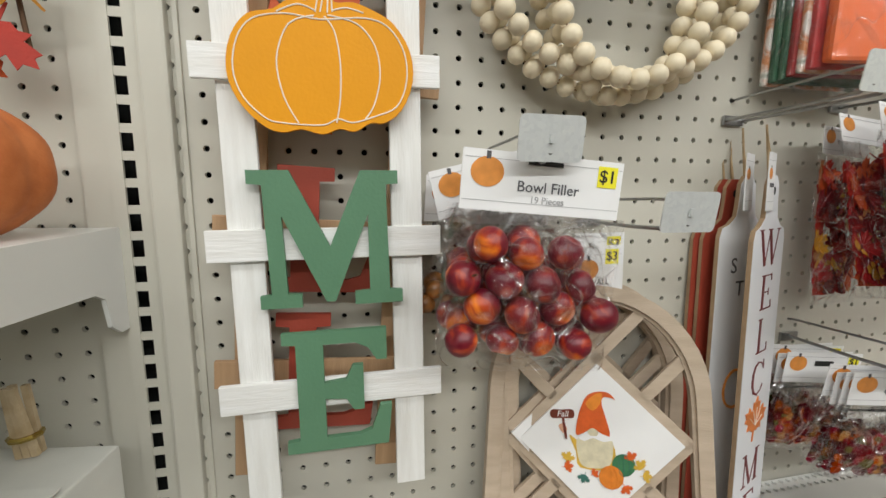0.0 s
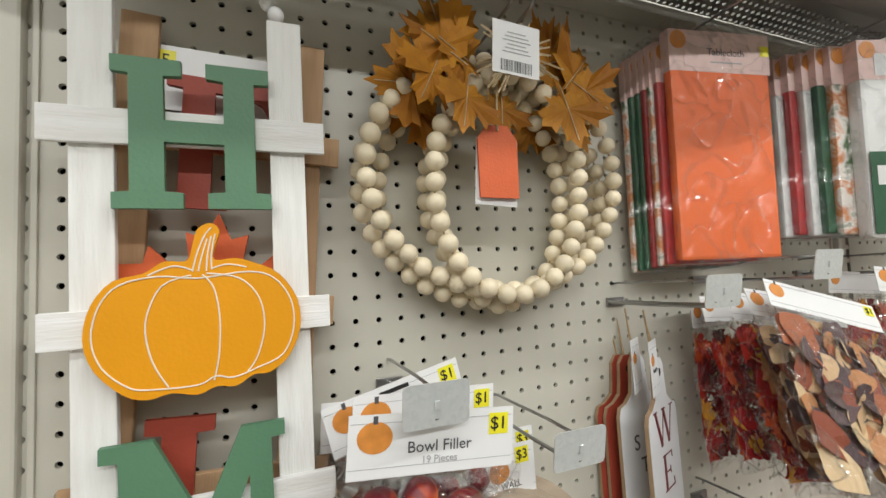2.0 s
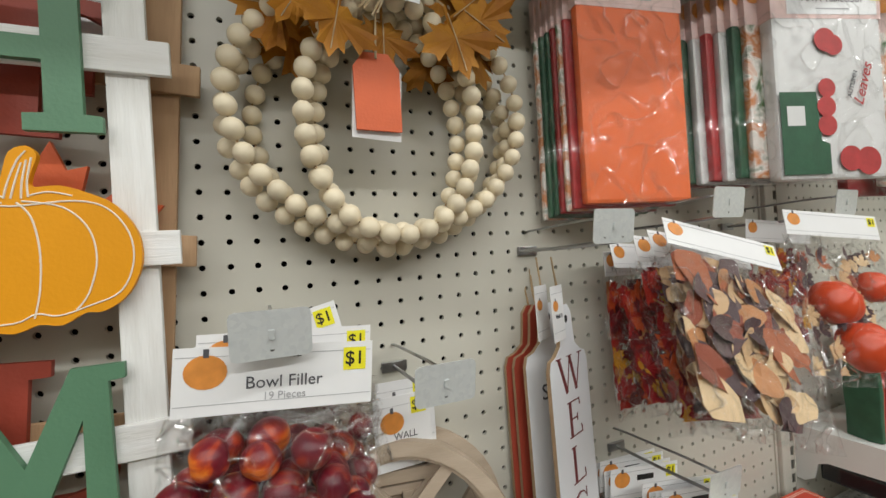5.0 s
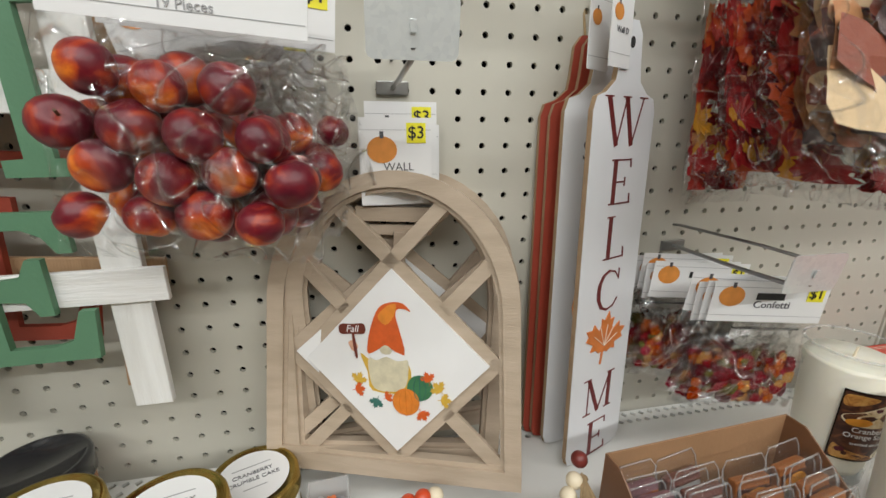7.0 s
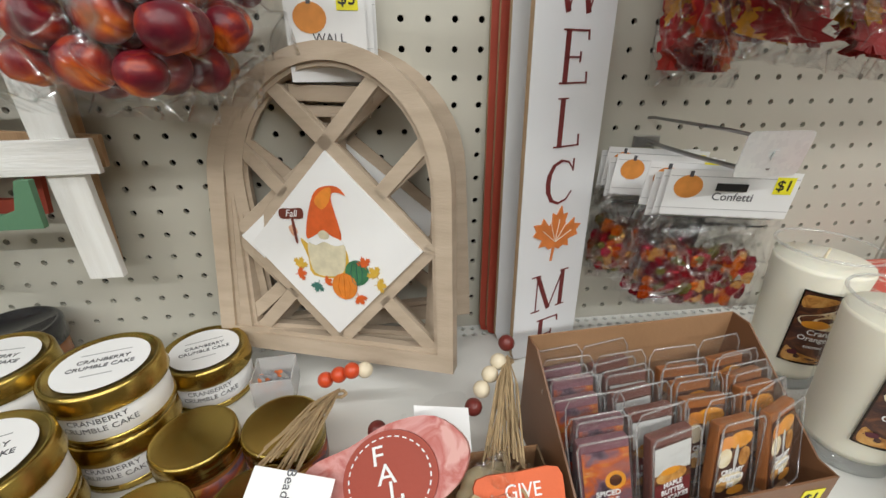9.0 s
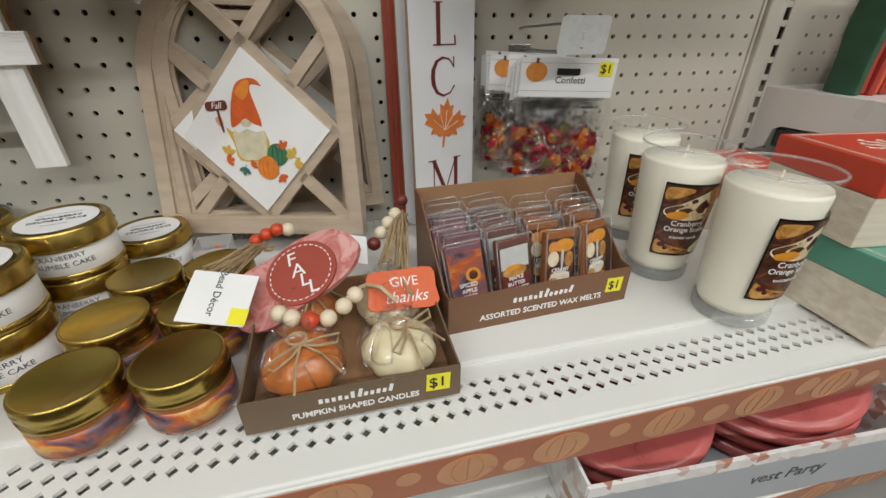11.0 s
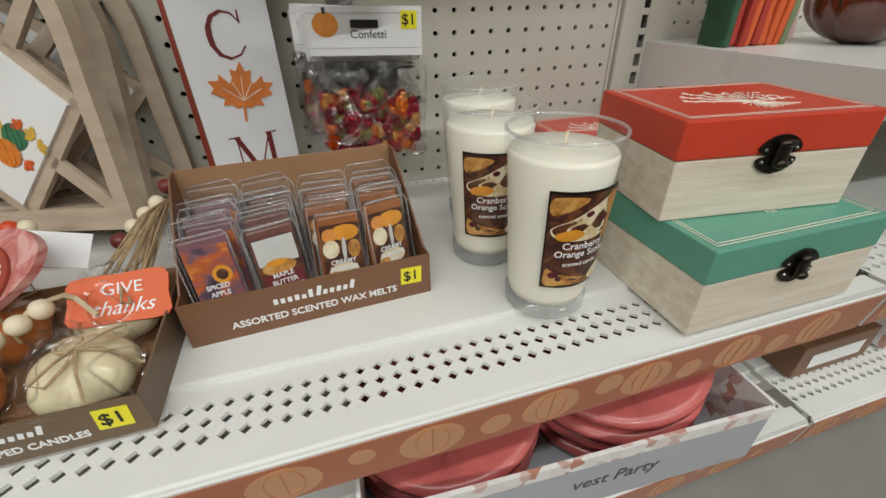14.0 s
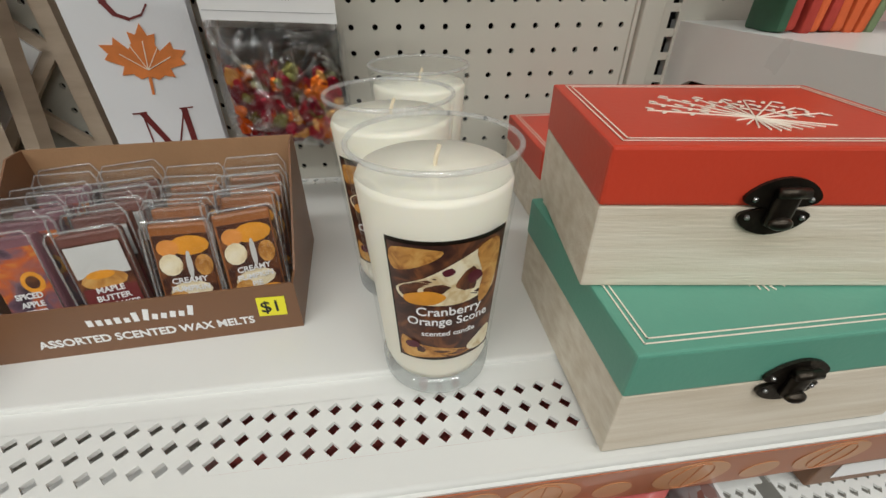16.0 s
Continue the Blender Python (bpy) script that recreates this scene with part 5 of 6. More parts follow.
def carton(m, w, d, front, back, outer, label, line1, line2, size, price=True):
    ct = thing("display_carton", m, label, "carton", "printed display cartons")
    t = 0.0015
    part("carton_front", box(shape(), w, t, front, pose(w / 2, 0, 0)), outer, ct)
    part("carton_back", box(shape(), w, t, back, pose(w / 2, d, 0)), KRAFTIN, ct)
    part("carton_floor", box(shape(), w - 2 * t, d - 2 * t, t, pose(w / 2, d / 2, 0)), KRAFTIN, ct)
    for x in (0, w - t):
        bm = shape()
        prism(bm, [(0, 0), (d, 0), (d, back), (d * 0.85, back), (d * 0.12, front), (0, front)], t, Matrix.Translation((x + t, 0, 0)) @ Matrix.Rotation(radians(90), 4, "Z"))
        part("carton_side", bm, outer, ct)
    bx0 = w * 0.34
    for k in range(12):
        hgt = size * (0.34, 0.30, 0.30, 0.34, 0.26, 0.5, 0.62, 0.30, 0.30, 0.34, 0.30, 0.55)[k]
        part("mark_stroke", box(shape(), size * 0.22, 0.0003, hgt, pose(bx0 + k * size * 0.36, -0.0009, front * 0.62 - size * 0.1, 0, 14 if k > 5 else 0, 0)), CARD, ct)
    words("print_line", line2, size * 0.58, CARD, ct, pose(w * 0.50, -0.0009, front * 0.30), bold=0.02)
    if price:
        st = part("price_sticker", box(shape(), 0.0185, 0.0004, 0.0165, pose(w - 0.018, -0.0011, front * 0.5 - 0.006, 0, 3, 0)), YELLOW, ct)
        words("price", "$1", 0.0135, BLACK, st, pose(w - 0.018, -0.0015, front * 0.5 + 0.002), bold=0.008)
    return ct


WX = pose(0.450, 0.186, ZS, 0, 0, 3.5)
carton(WX, 0.195, 0.116, 0.040, 0.103, KRAFT, "brown printed carton holding rows of scented wax melts", "harvest", "ASSORTED SCENTED WAX MELTS", 0.0150)


def wax_melt(m, wax, photo, lines, label):
    mt = thing("wax_melt_pack", m, label, "wax melt", "packed wax melts")
    part("wax_block", box(shape(), 0.036, 0.008, 0.064, pose(0, 0.002, 0.003), 0.002), wax, mt)
    part("photo_label", box(shape(), 0.033, 0.0006, 0.056, pose(0, -0.0026, 0.004)), photo, mt, "photo label with white lettering")
    f = part("blister", box(shape(), 0.042, 0.0135, 0.072, Matrix(), 0.003), BLISTER, mt, "clear plastic blister")
    f.visible_shadow = False
    # added tubes trace the blister outline as pale highlights
    part("blister_edge", tube(shape(), [(-0.020, -0.0068, 0.002), (0.020, -0.0068, 0.002), (0.0205, -0.0068, 0.066), (0.018, -0.0066, 0.0705), (-0.018, -0.0066, 0.0705), (-0.0205, -0.0068, 0.066)], 0.0008, 6, True), BLISTEREDGE, mt, "clear blister edge with a whitened highlight", True)
    part("blister_rim", tube(shape(), [(-0.0225, 0.0062, 0.001), (0.0225, 0.0062, 0.001), (0.0225, 0.0062, 0.074), (0.0185, 0.0062, 0.0815), (-0.0185, 0.0062, 0.0815), (-0.0225, 0.0062, 0.074)], 0.0007, 6, True), BLISTEREDGE, mt, "clear blister edge with a whitened highlight", True)
    part("hang_flange", prism(shape(), [(-0.020, 0.072), (0.020, 0.072), (0.018, 0.080), (0.006, 0.082), (0.0, 0.078), (-0.006, 0.082), (-0.018, 0.080)], 0.0008, pose(0, 0.005, 0)), BLISTER, mt)
    def spot(x, z, rx, rz, material, lift):
        part("label_picture", prism(shape(), [(x + rx * math.cos(k * 0.5236), z + rz * math.sin(k * 0.5236)) for k in range(12)], 0.0002, pose(0, -0.0028 - lift, 0)), material, mt)
    if lines[0] == "CREAMY":
        spot(0.004, 0.052, 0.012, 0.0070, APRICOT, 0.0002)
        spot(-0.009, 0.051, 0.0065, 0.0060, ORANGEINK, 0.00025)
        spot(-0.009, 0.039, 0.0070, 0.0080, CREAMPRINT, 0.0003)
        spot(0.0105, 0.037, 0.0055, 0.0080, CRUST, 0.0003)
        spot(0.002, 0.038, 0.0018, 0.0105, PALEPRINT, 0.0004)
        spot(0.0, 0.019, 0.0130, 0.0070, CREAMPRINT, 0.0003)
        spot(-0.008, 0.015, 0.0060, 0.0045, CRUST, 0.00035)
        spot(0.007, 0.009, 0.0085, 0.0038, APRICOT, 0.0004)
    elif lines[0] == "MAPLE":
        part("label_picture", box(shape(), 0.031, 0.0002, 0.022, pose(0, -0.0030, 0.037)), PALEPRINT, mt)
        spot(-0.001, 0.034, 0.0135, 0.0065, CRUST, 0.0004)
        spot(-0.002, 0.038, 0.0085, 0.0030, APRICOT, 0.0005)
        part("label_picture", box(shape(), 0.031, 0.0002, 0.024, pose(0, -0.0033, 0.005)), WINE, mt)
        spot(-0.008, 0.009, 0.0065, 0.0035, CRUST, 0.0007)
    else:
        spot(0.006, 0.036, 0.0075, 0.0075, APRICOT, 0.0002)
        spot(0.006, 0.036, 0.0045, 0.0045, COCOA, 0.0003)
        spot(-0.004, 0.012, 0.010, 0.0045, REDLID, 0.0003)
    for k, ln in enumerate(lines):
        words("label_word", ln, 0.0056, CARD, mt, pose(0, -0.0036, 0.027 - 0.0060 * k), bold=0.02)
    return mt


kinds = [(MELTPURPLE, PHOTOPLUM, ("SPICED", "APPLE", "CIDER"), "plum wax melt in a clear blister pack"), (MELTBROWN, COCOA, ("MAPLE", "BUTTER", "PANCAKES"), "cinnamon brown wax melt in a clear blister pack"),
         (MELTORANGE, COCOA, ("CREAMY", "PUMPKIN", "PIE"), "orange wax melt in a clear blister pack"), (MELTORANGE, COCOA, ("CREAMY", "PUMPKIN", "PIE"), "orange wax melt in a clear blister pack")]
proto = {}
for col, (wx, ph, ln, lb) in enumerate(kinds):
    for row in range(5):
        if col > 1 and row == 4:
            continue
        mm = WX @ pose(0.030 + 0.0455 * col + 0.002 * math.sin(row * 2.1 + col), 0.016 + 0.0185 * row, 0.011 + 0.0015 * (row % 2) + (0.004 if col == 3 else 0), -15 + 3 * math.sin(row * 1.9 + col), (-7, -5, 3, 5)[col] * (1 if row == 0 else 0.5) + 2.5 * math.sin(row * 2.7 + col * 1.3), (-4, 5, 4, 18)[col] * (1 if row == 0 else 0.4) + 3 * math.sin(row * 3.1 + col))
        if (col % 3 if col < 3 else 2) in proto:
            copy_thing(proto[col if col < 3 else 2], mm)
        else:
            proto[col] = wax_melt(mm, wx, ph, ln, lb)

PX = pose(0.285, 0.116, ZS, 0, 0, 0.5)
carton(PX, 0.157, 0.135, 0.030, 0.036, OLIVECARTON, "olive brown printed carton of pumpkin-shaped candles", "harvest", "PUMPKIN SHAPED CANDLES", 0.0125)


def wax_pumpkin(m, r, material, seed, label):
    pk = thing("pumpkin_candle", m, label, "candle", "pumpkin candles")
    bm = ball(shape(), r, Matrix.Translation((0, 0, r * 0.72)), 48, 20)
    for v in bm.verts:
        a = math.atan2(v.co.y, v.co.x)
        q = 1 - 0.13 * (1 - abs(math.sin(3.5 * a)) ** 0.7)
        v.co.x *= q
        v.co.y *= q
        v.co.z = (v.co.z - r * 0.72) * 0.72 + r * 0.72
    part("wax_body", bm, material, pk, "", True)
    f = part("cellophane_wrap", wobble(ball(shape(), r * 1.10, Matrix.Translation((0, 0, r * 0.82)) @ Matrix.Diagonal((1.04, 1.04, 0.86, 1)), 28, 18), 0.006, 60, seed), FILM, pk, "crinkled clear cellophane", True)
    f.visible_shadow = False
    ruff = shape()
    lathe(ruff, [(0.004, r * 1.5), (0.007, r * 1.62), (0.013, r * 1.9)], 24)
    part("wrap_top", wobble(ruff, 0.006, 80, seed), FILM, pk, "", True).visible_shadow = False
    part("twine_tie", tube(shape(), [(0.007 * math.cos(k * 0.7), 0.007 * math.sin(k * 0.7), r * 1.55) for k in range(9)], 0.0013, 5, True), TWINE, pk)
    for s in (-1, 1):
        part("twine_loop", tube(shape(), [(0, -0.007, r * 1.55), (s * 0.014, -0.012, r * 1.62), (s * 0.028, -0.012, r * 1.50), (s * 0.024, -0.016, r * 1.36), (s * 0.010, -0.013, r * 1.45), (0, -0.008, r * 1.54)], 0.0011, 5), TWINE, pk)
        part("twine_end", tube(shape(), [(0, -0.007, r * 1.55), (s * 0.010, -0.020, r * 1.35), (s * 0.018, -0.032, r * 0.9)], 0.0010, 5), TWINE, pk)
    return pk


for x, y, mt, sd in ((0.040, 0.036, WAXPUMP, 1.0), (0.116, 0.036, WAXCREAM, 2.0), (0.040, 0.101, WAXPUMP, 3.0), (0.116, 0.101, WAXCREAM, 4.0)):
    wax_pumpkin(PX @ pose(x, y, 0.002, 0, 0, 25 * sd), 0.0305, mt, sd, "orange pumpkin candle wrapped in cellophane and twine" if mt is WAXPUMP else "cream pumpkin candle wrapped in cellophane and twine")


def glass_candle(x, y, face, label):
    gc = thing("glass_candle", pose(x, y, ZS, 0, 0, face), label, "candle", "tumbler candles")
    rad = lambda z: 0.0335 + (0.0430 - 0.0335) * (z / 0.150) ** 1.15
    part("wax_fill", lathe(shape(), [(0.0, 0.013), (rad(0.013) - 0.004, 0.013)] + [(rad(z) - 0.0022, z) for z in (0.02, 0.05, 0.09, 0.132)] + [(rad(0.136) - 0.004, 0.1355), (0.010, 0.1350), (0.0, 0.1362)], 48), WAX, gc, "", True)
    part("wick", tube(shape(), [(0, 0, 0.134), (0.001, 0, 0.141), (0.003, 0.001, 0.146)], 0.0012, 6), CREAMBEAD, gc)
    gl = part("glass_tumbler", lathe(shape(), [(rad(z), z) for z in (0.006, 0.03, 0.06, 0.09, 0.12, 0.145)] + [(rad(0.15), 0.149), (rad(0.15) - 0.0012, 0.1505), (rad(0.15) - 0.0026, 0.149)] + [(rad(z) - 0.0024, z) for z in (0.145, 0.137)], 48), GLASS, gc, "clear glass wall", True)
    gl.visible_shadow = False
    part("glass_rim", tube(shape(), [((rad(0.15) - 0.0013) * math.cos(k * math.pi / 24), (rad(0.15) - 0.0013) * math.sin(k * math.pi / 24), 0.1495) for k in range(48)], 0.0013, 8, True), RIMGLASS, gc, "", True)
    part("glass_foot", lathe(shape(), [(0.0, 0.0), (0.031, 0.0), (0.0335, 0.003), (rad(0.012), 0.012), (0.0, 0.0125)], 48), GLASSBASE, gc, "thick clear glass foot", True)

    def wrap(z0, z1, half, lift):
        bm = shape()
        g = [[bm.verts.new(((rad(z) + lift) * math.sin(radians(-half + 2 * half * i / 16)), -(rad(z) + lift) * math.cos(radians(-half + 2 * half * i / 16)), z)) for i in range(17)] for z in (z0, (z0 + z1) / 2, z1)]
        for a, b in zip(g, g[1:]):
            for i in range(16):
                bm.faces.new((a[i], a[i + 1], b[i + 1], b[i]))
        return bm
    part("label_border", wrap(0.036, 0.118, 44, 0.0006), BRONZE, gc, "dark label border", True)
    lb = part("photo_label", wrap(0.0380, 0.1160, 42, 0.0010), COCOA, gc, "pastry photo label", True)
    def curve(ob, lift):
        for v in ob.data.vertices:
            r, a = rad(v.co.z) + lift - v.co.y * 0.2, v.co.x / 0.0385
            v.co = Vector((r * math.sin(a), -r * math.cos(a), v.co.z))
    for nm, pts, mt, lift in (("crust_picture", [(-0.026, 0.113), (-0.004, 0.113), (-0.010, 0.106), (-0.026, 0.100)], CRUST, 0.0012),
                              ("icing_picture", [(-0.025, 0.090), (-0.012, 0.097), (0.006, 0.108), (0.020, 0.113), (0.025, 0.104), (0.025, 0.084), (0.020, 0.082), (0.006, 0.079), (-0.008, 0.079), (-0.018, 0.080), (-0.025, 0.084)], CREAMPRINT, 0.0012),
                              ("crust_picture", [(0.012, 0.111), (0.024, 0.113), (0.0255, 0.094), (0.022, 0.080), (0.016, 0.076), (0.015, 0.084), (0.016, 0.095)], CRUST, 0.0014),
                              ("apricot_picture", [(-0.022, 0.085), (-0.010, 0.089), (-0.002, 0.085), (-0.008, 0.080), (-0.020, 0.080)], APRICOT, 0.0015),
                              ("crust_picture", [(-0.026, 0.054), (-0.018, 0.050), (0.004, 0.045), (0.014, 0.040), (-0.010, 0.0390), (-0.026, 0.0390)], CRUST, 0.0012),
                              ("icing_picture", [(0.012, 0.046), (0.026, 0.054), (0.026, 0.040), (0.014, 0.040)], CREAMPRINT, 0.0013),
                              ("berry_picture", [(0.008, 0.097), (0.013, 0.099), (0.016, 0.094), (0.010, 0.091)], BERRYPRINT, 0.0016),
                              ("berry_picture", [(-0.004, 0.101), (0.000, 0.103), (0.002, 0.100), (-0.002, 0.098)], BERRYPRINT, 0.0016),
                              ("berry_picture", [(-0.024, 0.050), (-0.018, 0.052), (-0.016, 0.048), (-0.022, 0.046)], BERRYPRINT, 0.0016)):
        bm = shape()
        edge = blob(pts, 4)
        cxm, czm = sum(p[0] for p in edge) / len(edge), sum(p[1] for p in edge) / len(edge)
        rings = [[bm.verts.new((cxm + (x - cxm) * f, 0, czm + (z - czm) * f)) for x, z in edge] for f in (1.0, 0.55)]
        mid = bm.verts.new((cxm, 0, czm))
        for k in range(len(edge)):
            j = (k + 1) % len(edge)
            bm.faces.new((rings[0][k], rings[0][j], rings[1][j], rings[1][k]))
            bm.faces.new((rings[1][k], rings[1][j], mid))
        curve(part(nm, bm, mt, lb, "", True), lift)
    for txt, sz, z in (("Cranberry", 0.0078, 0.075), ("Orange Scone", 0.0074, 0.068), ("scented candle", 0.0048, 0.059)):
        w = words("label_word", txt, sz, CARD, gc, Matrix(), bold=0.015)
        for v in w.data.vertices:
            a = v.co.x / 0.038
            r = rad(z) + 0.0020 - v.co.y * 0.1
            v.co = Vector((r * math.sin(a), -r * math.cos(a), z + v.co.z))
    return gc


glass_candle(0.737, 0.158, 4, "cream wax candle in a clear glass tumbler")
glass_candle(0.718, 0.247, -12, "cream wax candle in a clear glass tumbler behind the first")
glass_candle(0.745, 0.342, -14, "cream wax candle in a clear glass tumbler near the pegboard")


def wooden_box(m, w, d, lid, label, floral=True):
    bx = thing("keepsake_box", m, label, "box", "keepsake boxes")
    part("wood_body", box(shape(), w, d, 0.0475, pose(w / 2, d / 2, 0), 0.0012), PAULOWNIA, bx, "pale wooden body")
    ld = part("lid", box(shape(), w + 0.001, d + 0.001, 0.0285, pose(w / 2, d / 2, 0.0480), 0.0016), lid, bx, "painted hinged lid")
    top = 0.0768
    for i, q in enumerate((0.006, 0.009)):
        for x0, y0, x1, y1 in ((q, q, w - q, q), (q, d - q, w - q, d - q), (q, q, q, d - q), (w - q, q, w - q, d - q)):
            part("border_line", box(shape(), abs(x1 - x0) + 0.0008, abs(y1 - y0) + 0.0008, 0.0002, pose((x0 + x1) / 2, (y0 + y1) / 2, top)), WHITELINE, ld)
    if floral:
        rnd = random.Random(4)
        cx, cy = w * 0.52, d * 0.35
        for k in range(5):
            part("stalk_print", tube(shape(), [(cx, cy, top), (cx + 0.004 + 0.007 * k, cy - 0.020 + 0.002 * k, top)], 0.0004, 4), WHITELINE, ld)
        for k in range(9):
            a = radians(12 + k * 19)
            L = rnd.uniform(0.036, 0.056)
            ex, ey = cx + L * math.cos(a) * 1.0, cy + L * math.sin(a) * 0.9
            part("stalk_print", tube(shape(), [(cx - 0.012 * math.cos(a), cy - 0.020 * math.sin(a), top), (cx, cy, top), (ex, ey, top)], 0.0005, 4), WHITELINE, ld)
            for s in range(5):
                f = 0.45 + 0.13 * s
                lp = part("petal_print", prism(shape(), disc(0.0026, 0.42, 8), 0.0003), WHITELINE, ld)
                lp.matrix_local = pose(cx + (ex - cx) * f + 0.003 * math.sin(a) * (-1) ** s, cy + (ey - cy) * f - 0.003 * math.cos(a) * (-1) ** s, top + 0.0002, 90, 0, 0) @ pose(0, 0, 0, 0, 40 * (-1) ** s, 0)
    upper = blob([(-0.010, 0.0), (-0.0165, 0.002), (-0.017, 0.006), (-0.010, 0.012), (0.0, 0.0145), (0.010, 0.012), (0.017, 0.006), (0.0165, 0.002), (0.010, 0.0), (0.0, -0.001)], 3)
    lower = blob([(-0.009, 0.0), (-0.016, -0.002), (-0.016, -0.006), (-0.010, -0.011), (0.0, -0.0135), (0.010, -0.011), (0.016, -0.006), (0.016, -0.002), (0.009, 0.0), (0.0, 0.001)], 3)
    cl = part("clasp_plate", prism(shape(), lower, 0.0016, pose(w / 2, -0.0022, 0.047)), BRONZE, bx, "aged bronze clasp")
    up = part("clasp_upper", prism(shape(), upper, 0.0016, pose(w / 2, -0.0026, 0.0488)), BRONZE, bx, "aged bronze clasp")
    part("clasp_hasp", wobble(box(shape(), 0.0105, 0.005, 0.020, pose(w / 2, -0.0045, 0.0395), 0.0022), 0.0004, 300), BRONZE, up, "", True)
    part("hasp_roll", tube(shape(), [(w / 2 - 0.0065, -0.0062, 0.0575), (w / 2 + 0.0065, -0.0062, 0.0575)], 0.0026, 10), BRONZE, up, "", True)
    part("clasp_knob", ball(shape(), 0.0042, pose(w / 2, -0.0072, 0.0425) @ Matrix.Diagonal((1.35, 0.8, 0.8, 1))), BRONZE, cl, "", True)
    for sx in (-0.0128, 0.0128):
        for sz in (0.0432, 0.0525):
            part("clasp_screw", ball(shape(), 0.0013, pose(w / 2 + sx, -0.0028, sz), 8, 6), STEEL, cl, "", True)
    return bx


wooden_box(pose(0.817, 0.0785, ZS, 0, 0, 0), 0.175, 0.150, GREENLID, "pale wooden keepsake box with jade green lid and clasp")
wooden_box(pose(0.8105, 0.1270, ZS + 0.0772, 0, 0, -7.5), 0.163, 0.113, REDLID, "pale wooden keepsake box with red floral lid, stacked")
wooden_box(pose(0.856, 0.317, ZS, 0, 0, 0), 0.150, 0.118, REDLID, "red-lidded wooden keepsake box at the shelf's back")

# ---- tins and jars ----
def candle_tin(x, y, z, face, label):
    ti = thing("candle_tin", pose(x, y, z, 0, 0, face), label, "candle tin", "labelled candle tins")
    part("tin_body", lathe(shape(), [(0.0, 0), (0.036, 0.0), (0.038, 0.002), (0.038, 0.036), (0.0, 0.036)], 40), CARD, ti, "white paper wrap", True)
    part("base_ring", lathe(shape(), [(0.0378, 0.0), (0.0392, 0.001), (0.0392, 0.006), (0.0378, 0.007)], 40), GOLD, ti, "", True)
    part("lid", lathe(shape(), [(0.0385, 0.030), (0.0405, 0.0305), (0.0410, 0.032), (0.0405, 0.0335), (0.0400, 0.046), (0.0385, 0.0480), (0.0365, 0.0484), (0.0355, 0.0470), (0.0, 0.0470)], 44), GOLD, ti, "brushed gold lid", True)
    lb = part("lid_label", lathe(shape(), [(0.0, 0.0474), (0.0315, 0.0474), (0.0315, 0.0478), (0.0, 0.0478)], 40), CARD, ti, "round white label")
    for k, (txt, s) in enumerate((("CRANBERRY", 0.0062), ("CRUMBLE CAKE", 0.0062))):
        w = words("label_word", txt, s, PRINT, lb, pose(0, 0.004 - 0.008 * k, 0.0480) @ pose(0, 0, 0, -90))
    part("text_bar", box(shape(), 0.034, 0.0009, 0.0002, pose(0, 0.013, 0.0479)), FAINT, lb)
    part("text_bar", box(shape(), 0.020, 0.0009, 0.0002, pose(0, -0.014, 0.0479)), FAINT, lb)
    for k, z in enumerate((0.024, 0.0165)):
        w = words("side_word", ("CRANBERRY", "CRUMBLE CAKE")[k], 0.0068, PRINT, ti, Matrix())
        for v in w.data.vertices:
            a = v.co.x / 0.038
            v.co = Vector((0.0384 * math.sin(a), -0.0384 * math.cos(a), z + v.co.z))
    return ti


t0 = candle_tin(0.108, 0.318, ZS, 10, "gold-lidded candle tin with a round white label")
for x, y, z, f in ((0.110, 0.319, 0.0485, 14), (0.082, 0.236, 0, 20), (0.084, 0.237, 0.0485, 22), (0.022, 0.330, 0, 8), (0.022, 0.331, 0.0485, 6), (0.146, 0.392, 0, 20), (-0.005, 0.250, 0, 0), (-0.004, 0.250, 0.0485, 3), (0.060, 0.150, 0, 12)):
    copy_thing(t0, pose(x, y, ZS + z, 0, 0, f))


def gold_jar(x, y, label):
    jr = thing("amber_jar", pose(x, y, ZS), label, "candle jar", "gold-lidded jars")
    part("jar_body", lathe(shape(), [(0.0, 0), (0.028, 0), (0.0305, 0.003), (0.0308, 0.026), (0.028, 0.032), (0.0, 0.032)], 36), AMBER, jr, "amber glass body", True)
    part("paper_label", lathe(shape(), [(0.0311, 0.006), (0.0312, 0.024)], 36), PHOTOPLUM, jr, "printed paper label", True)
    part("lid", lathe(shape(), [(0.0295, 0.028), (0.0312, 0.0285), (0.0314, 0.031), (0.0302, 0.032), (0.0316, 0.034), (0.0304, 0.036), (0.0316, 0.0385), (0.0308, 0.0465), (0.0295, 0.0480), (0.0280, 0.0474), (0.0, 0.0470)], 40), GOLD, jr, "plain brushed gold lid", True)
    return jr


j0 = gold_jar(0.178, 0.285, "amber candle jar with plain gold screw lid")
for x, y in ((0.243, 0.288), (0.172, 0.218), (0.240, 0.222), (0.176, 0.151), (0.243, 0.155)):
    copy_thing(j0, pose(x, y, ZS, 0, 0, x * 900))
bj = thing("dark_jar", pose(-0.040, 0.420, ZS), "amber jar with a glossy black lid", "candle jar")
part("jar_body", lathe(shape(), [(0, 0), (0.036, 0), (0.038, 0.004), (0.038, 0.052), (0, 0.052)], 40), AMBER, bj, "", True)
part("lid", lathe(shape(), [(0.0385, 0.046), (0.0405, 0.047), (0.0405, 0.066), (0.039, 0.069), (0.036, 0.069), (0.0355, 0.067), (0, 0.067)], 40), BLACKLID, bj, "glossy black lid", True)
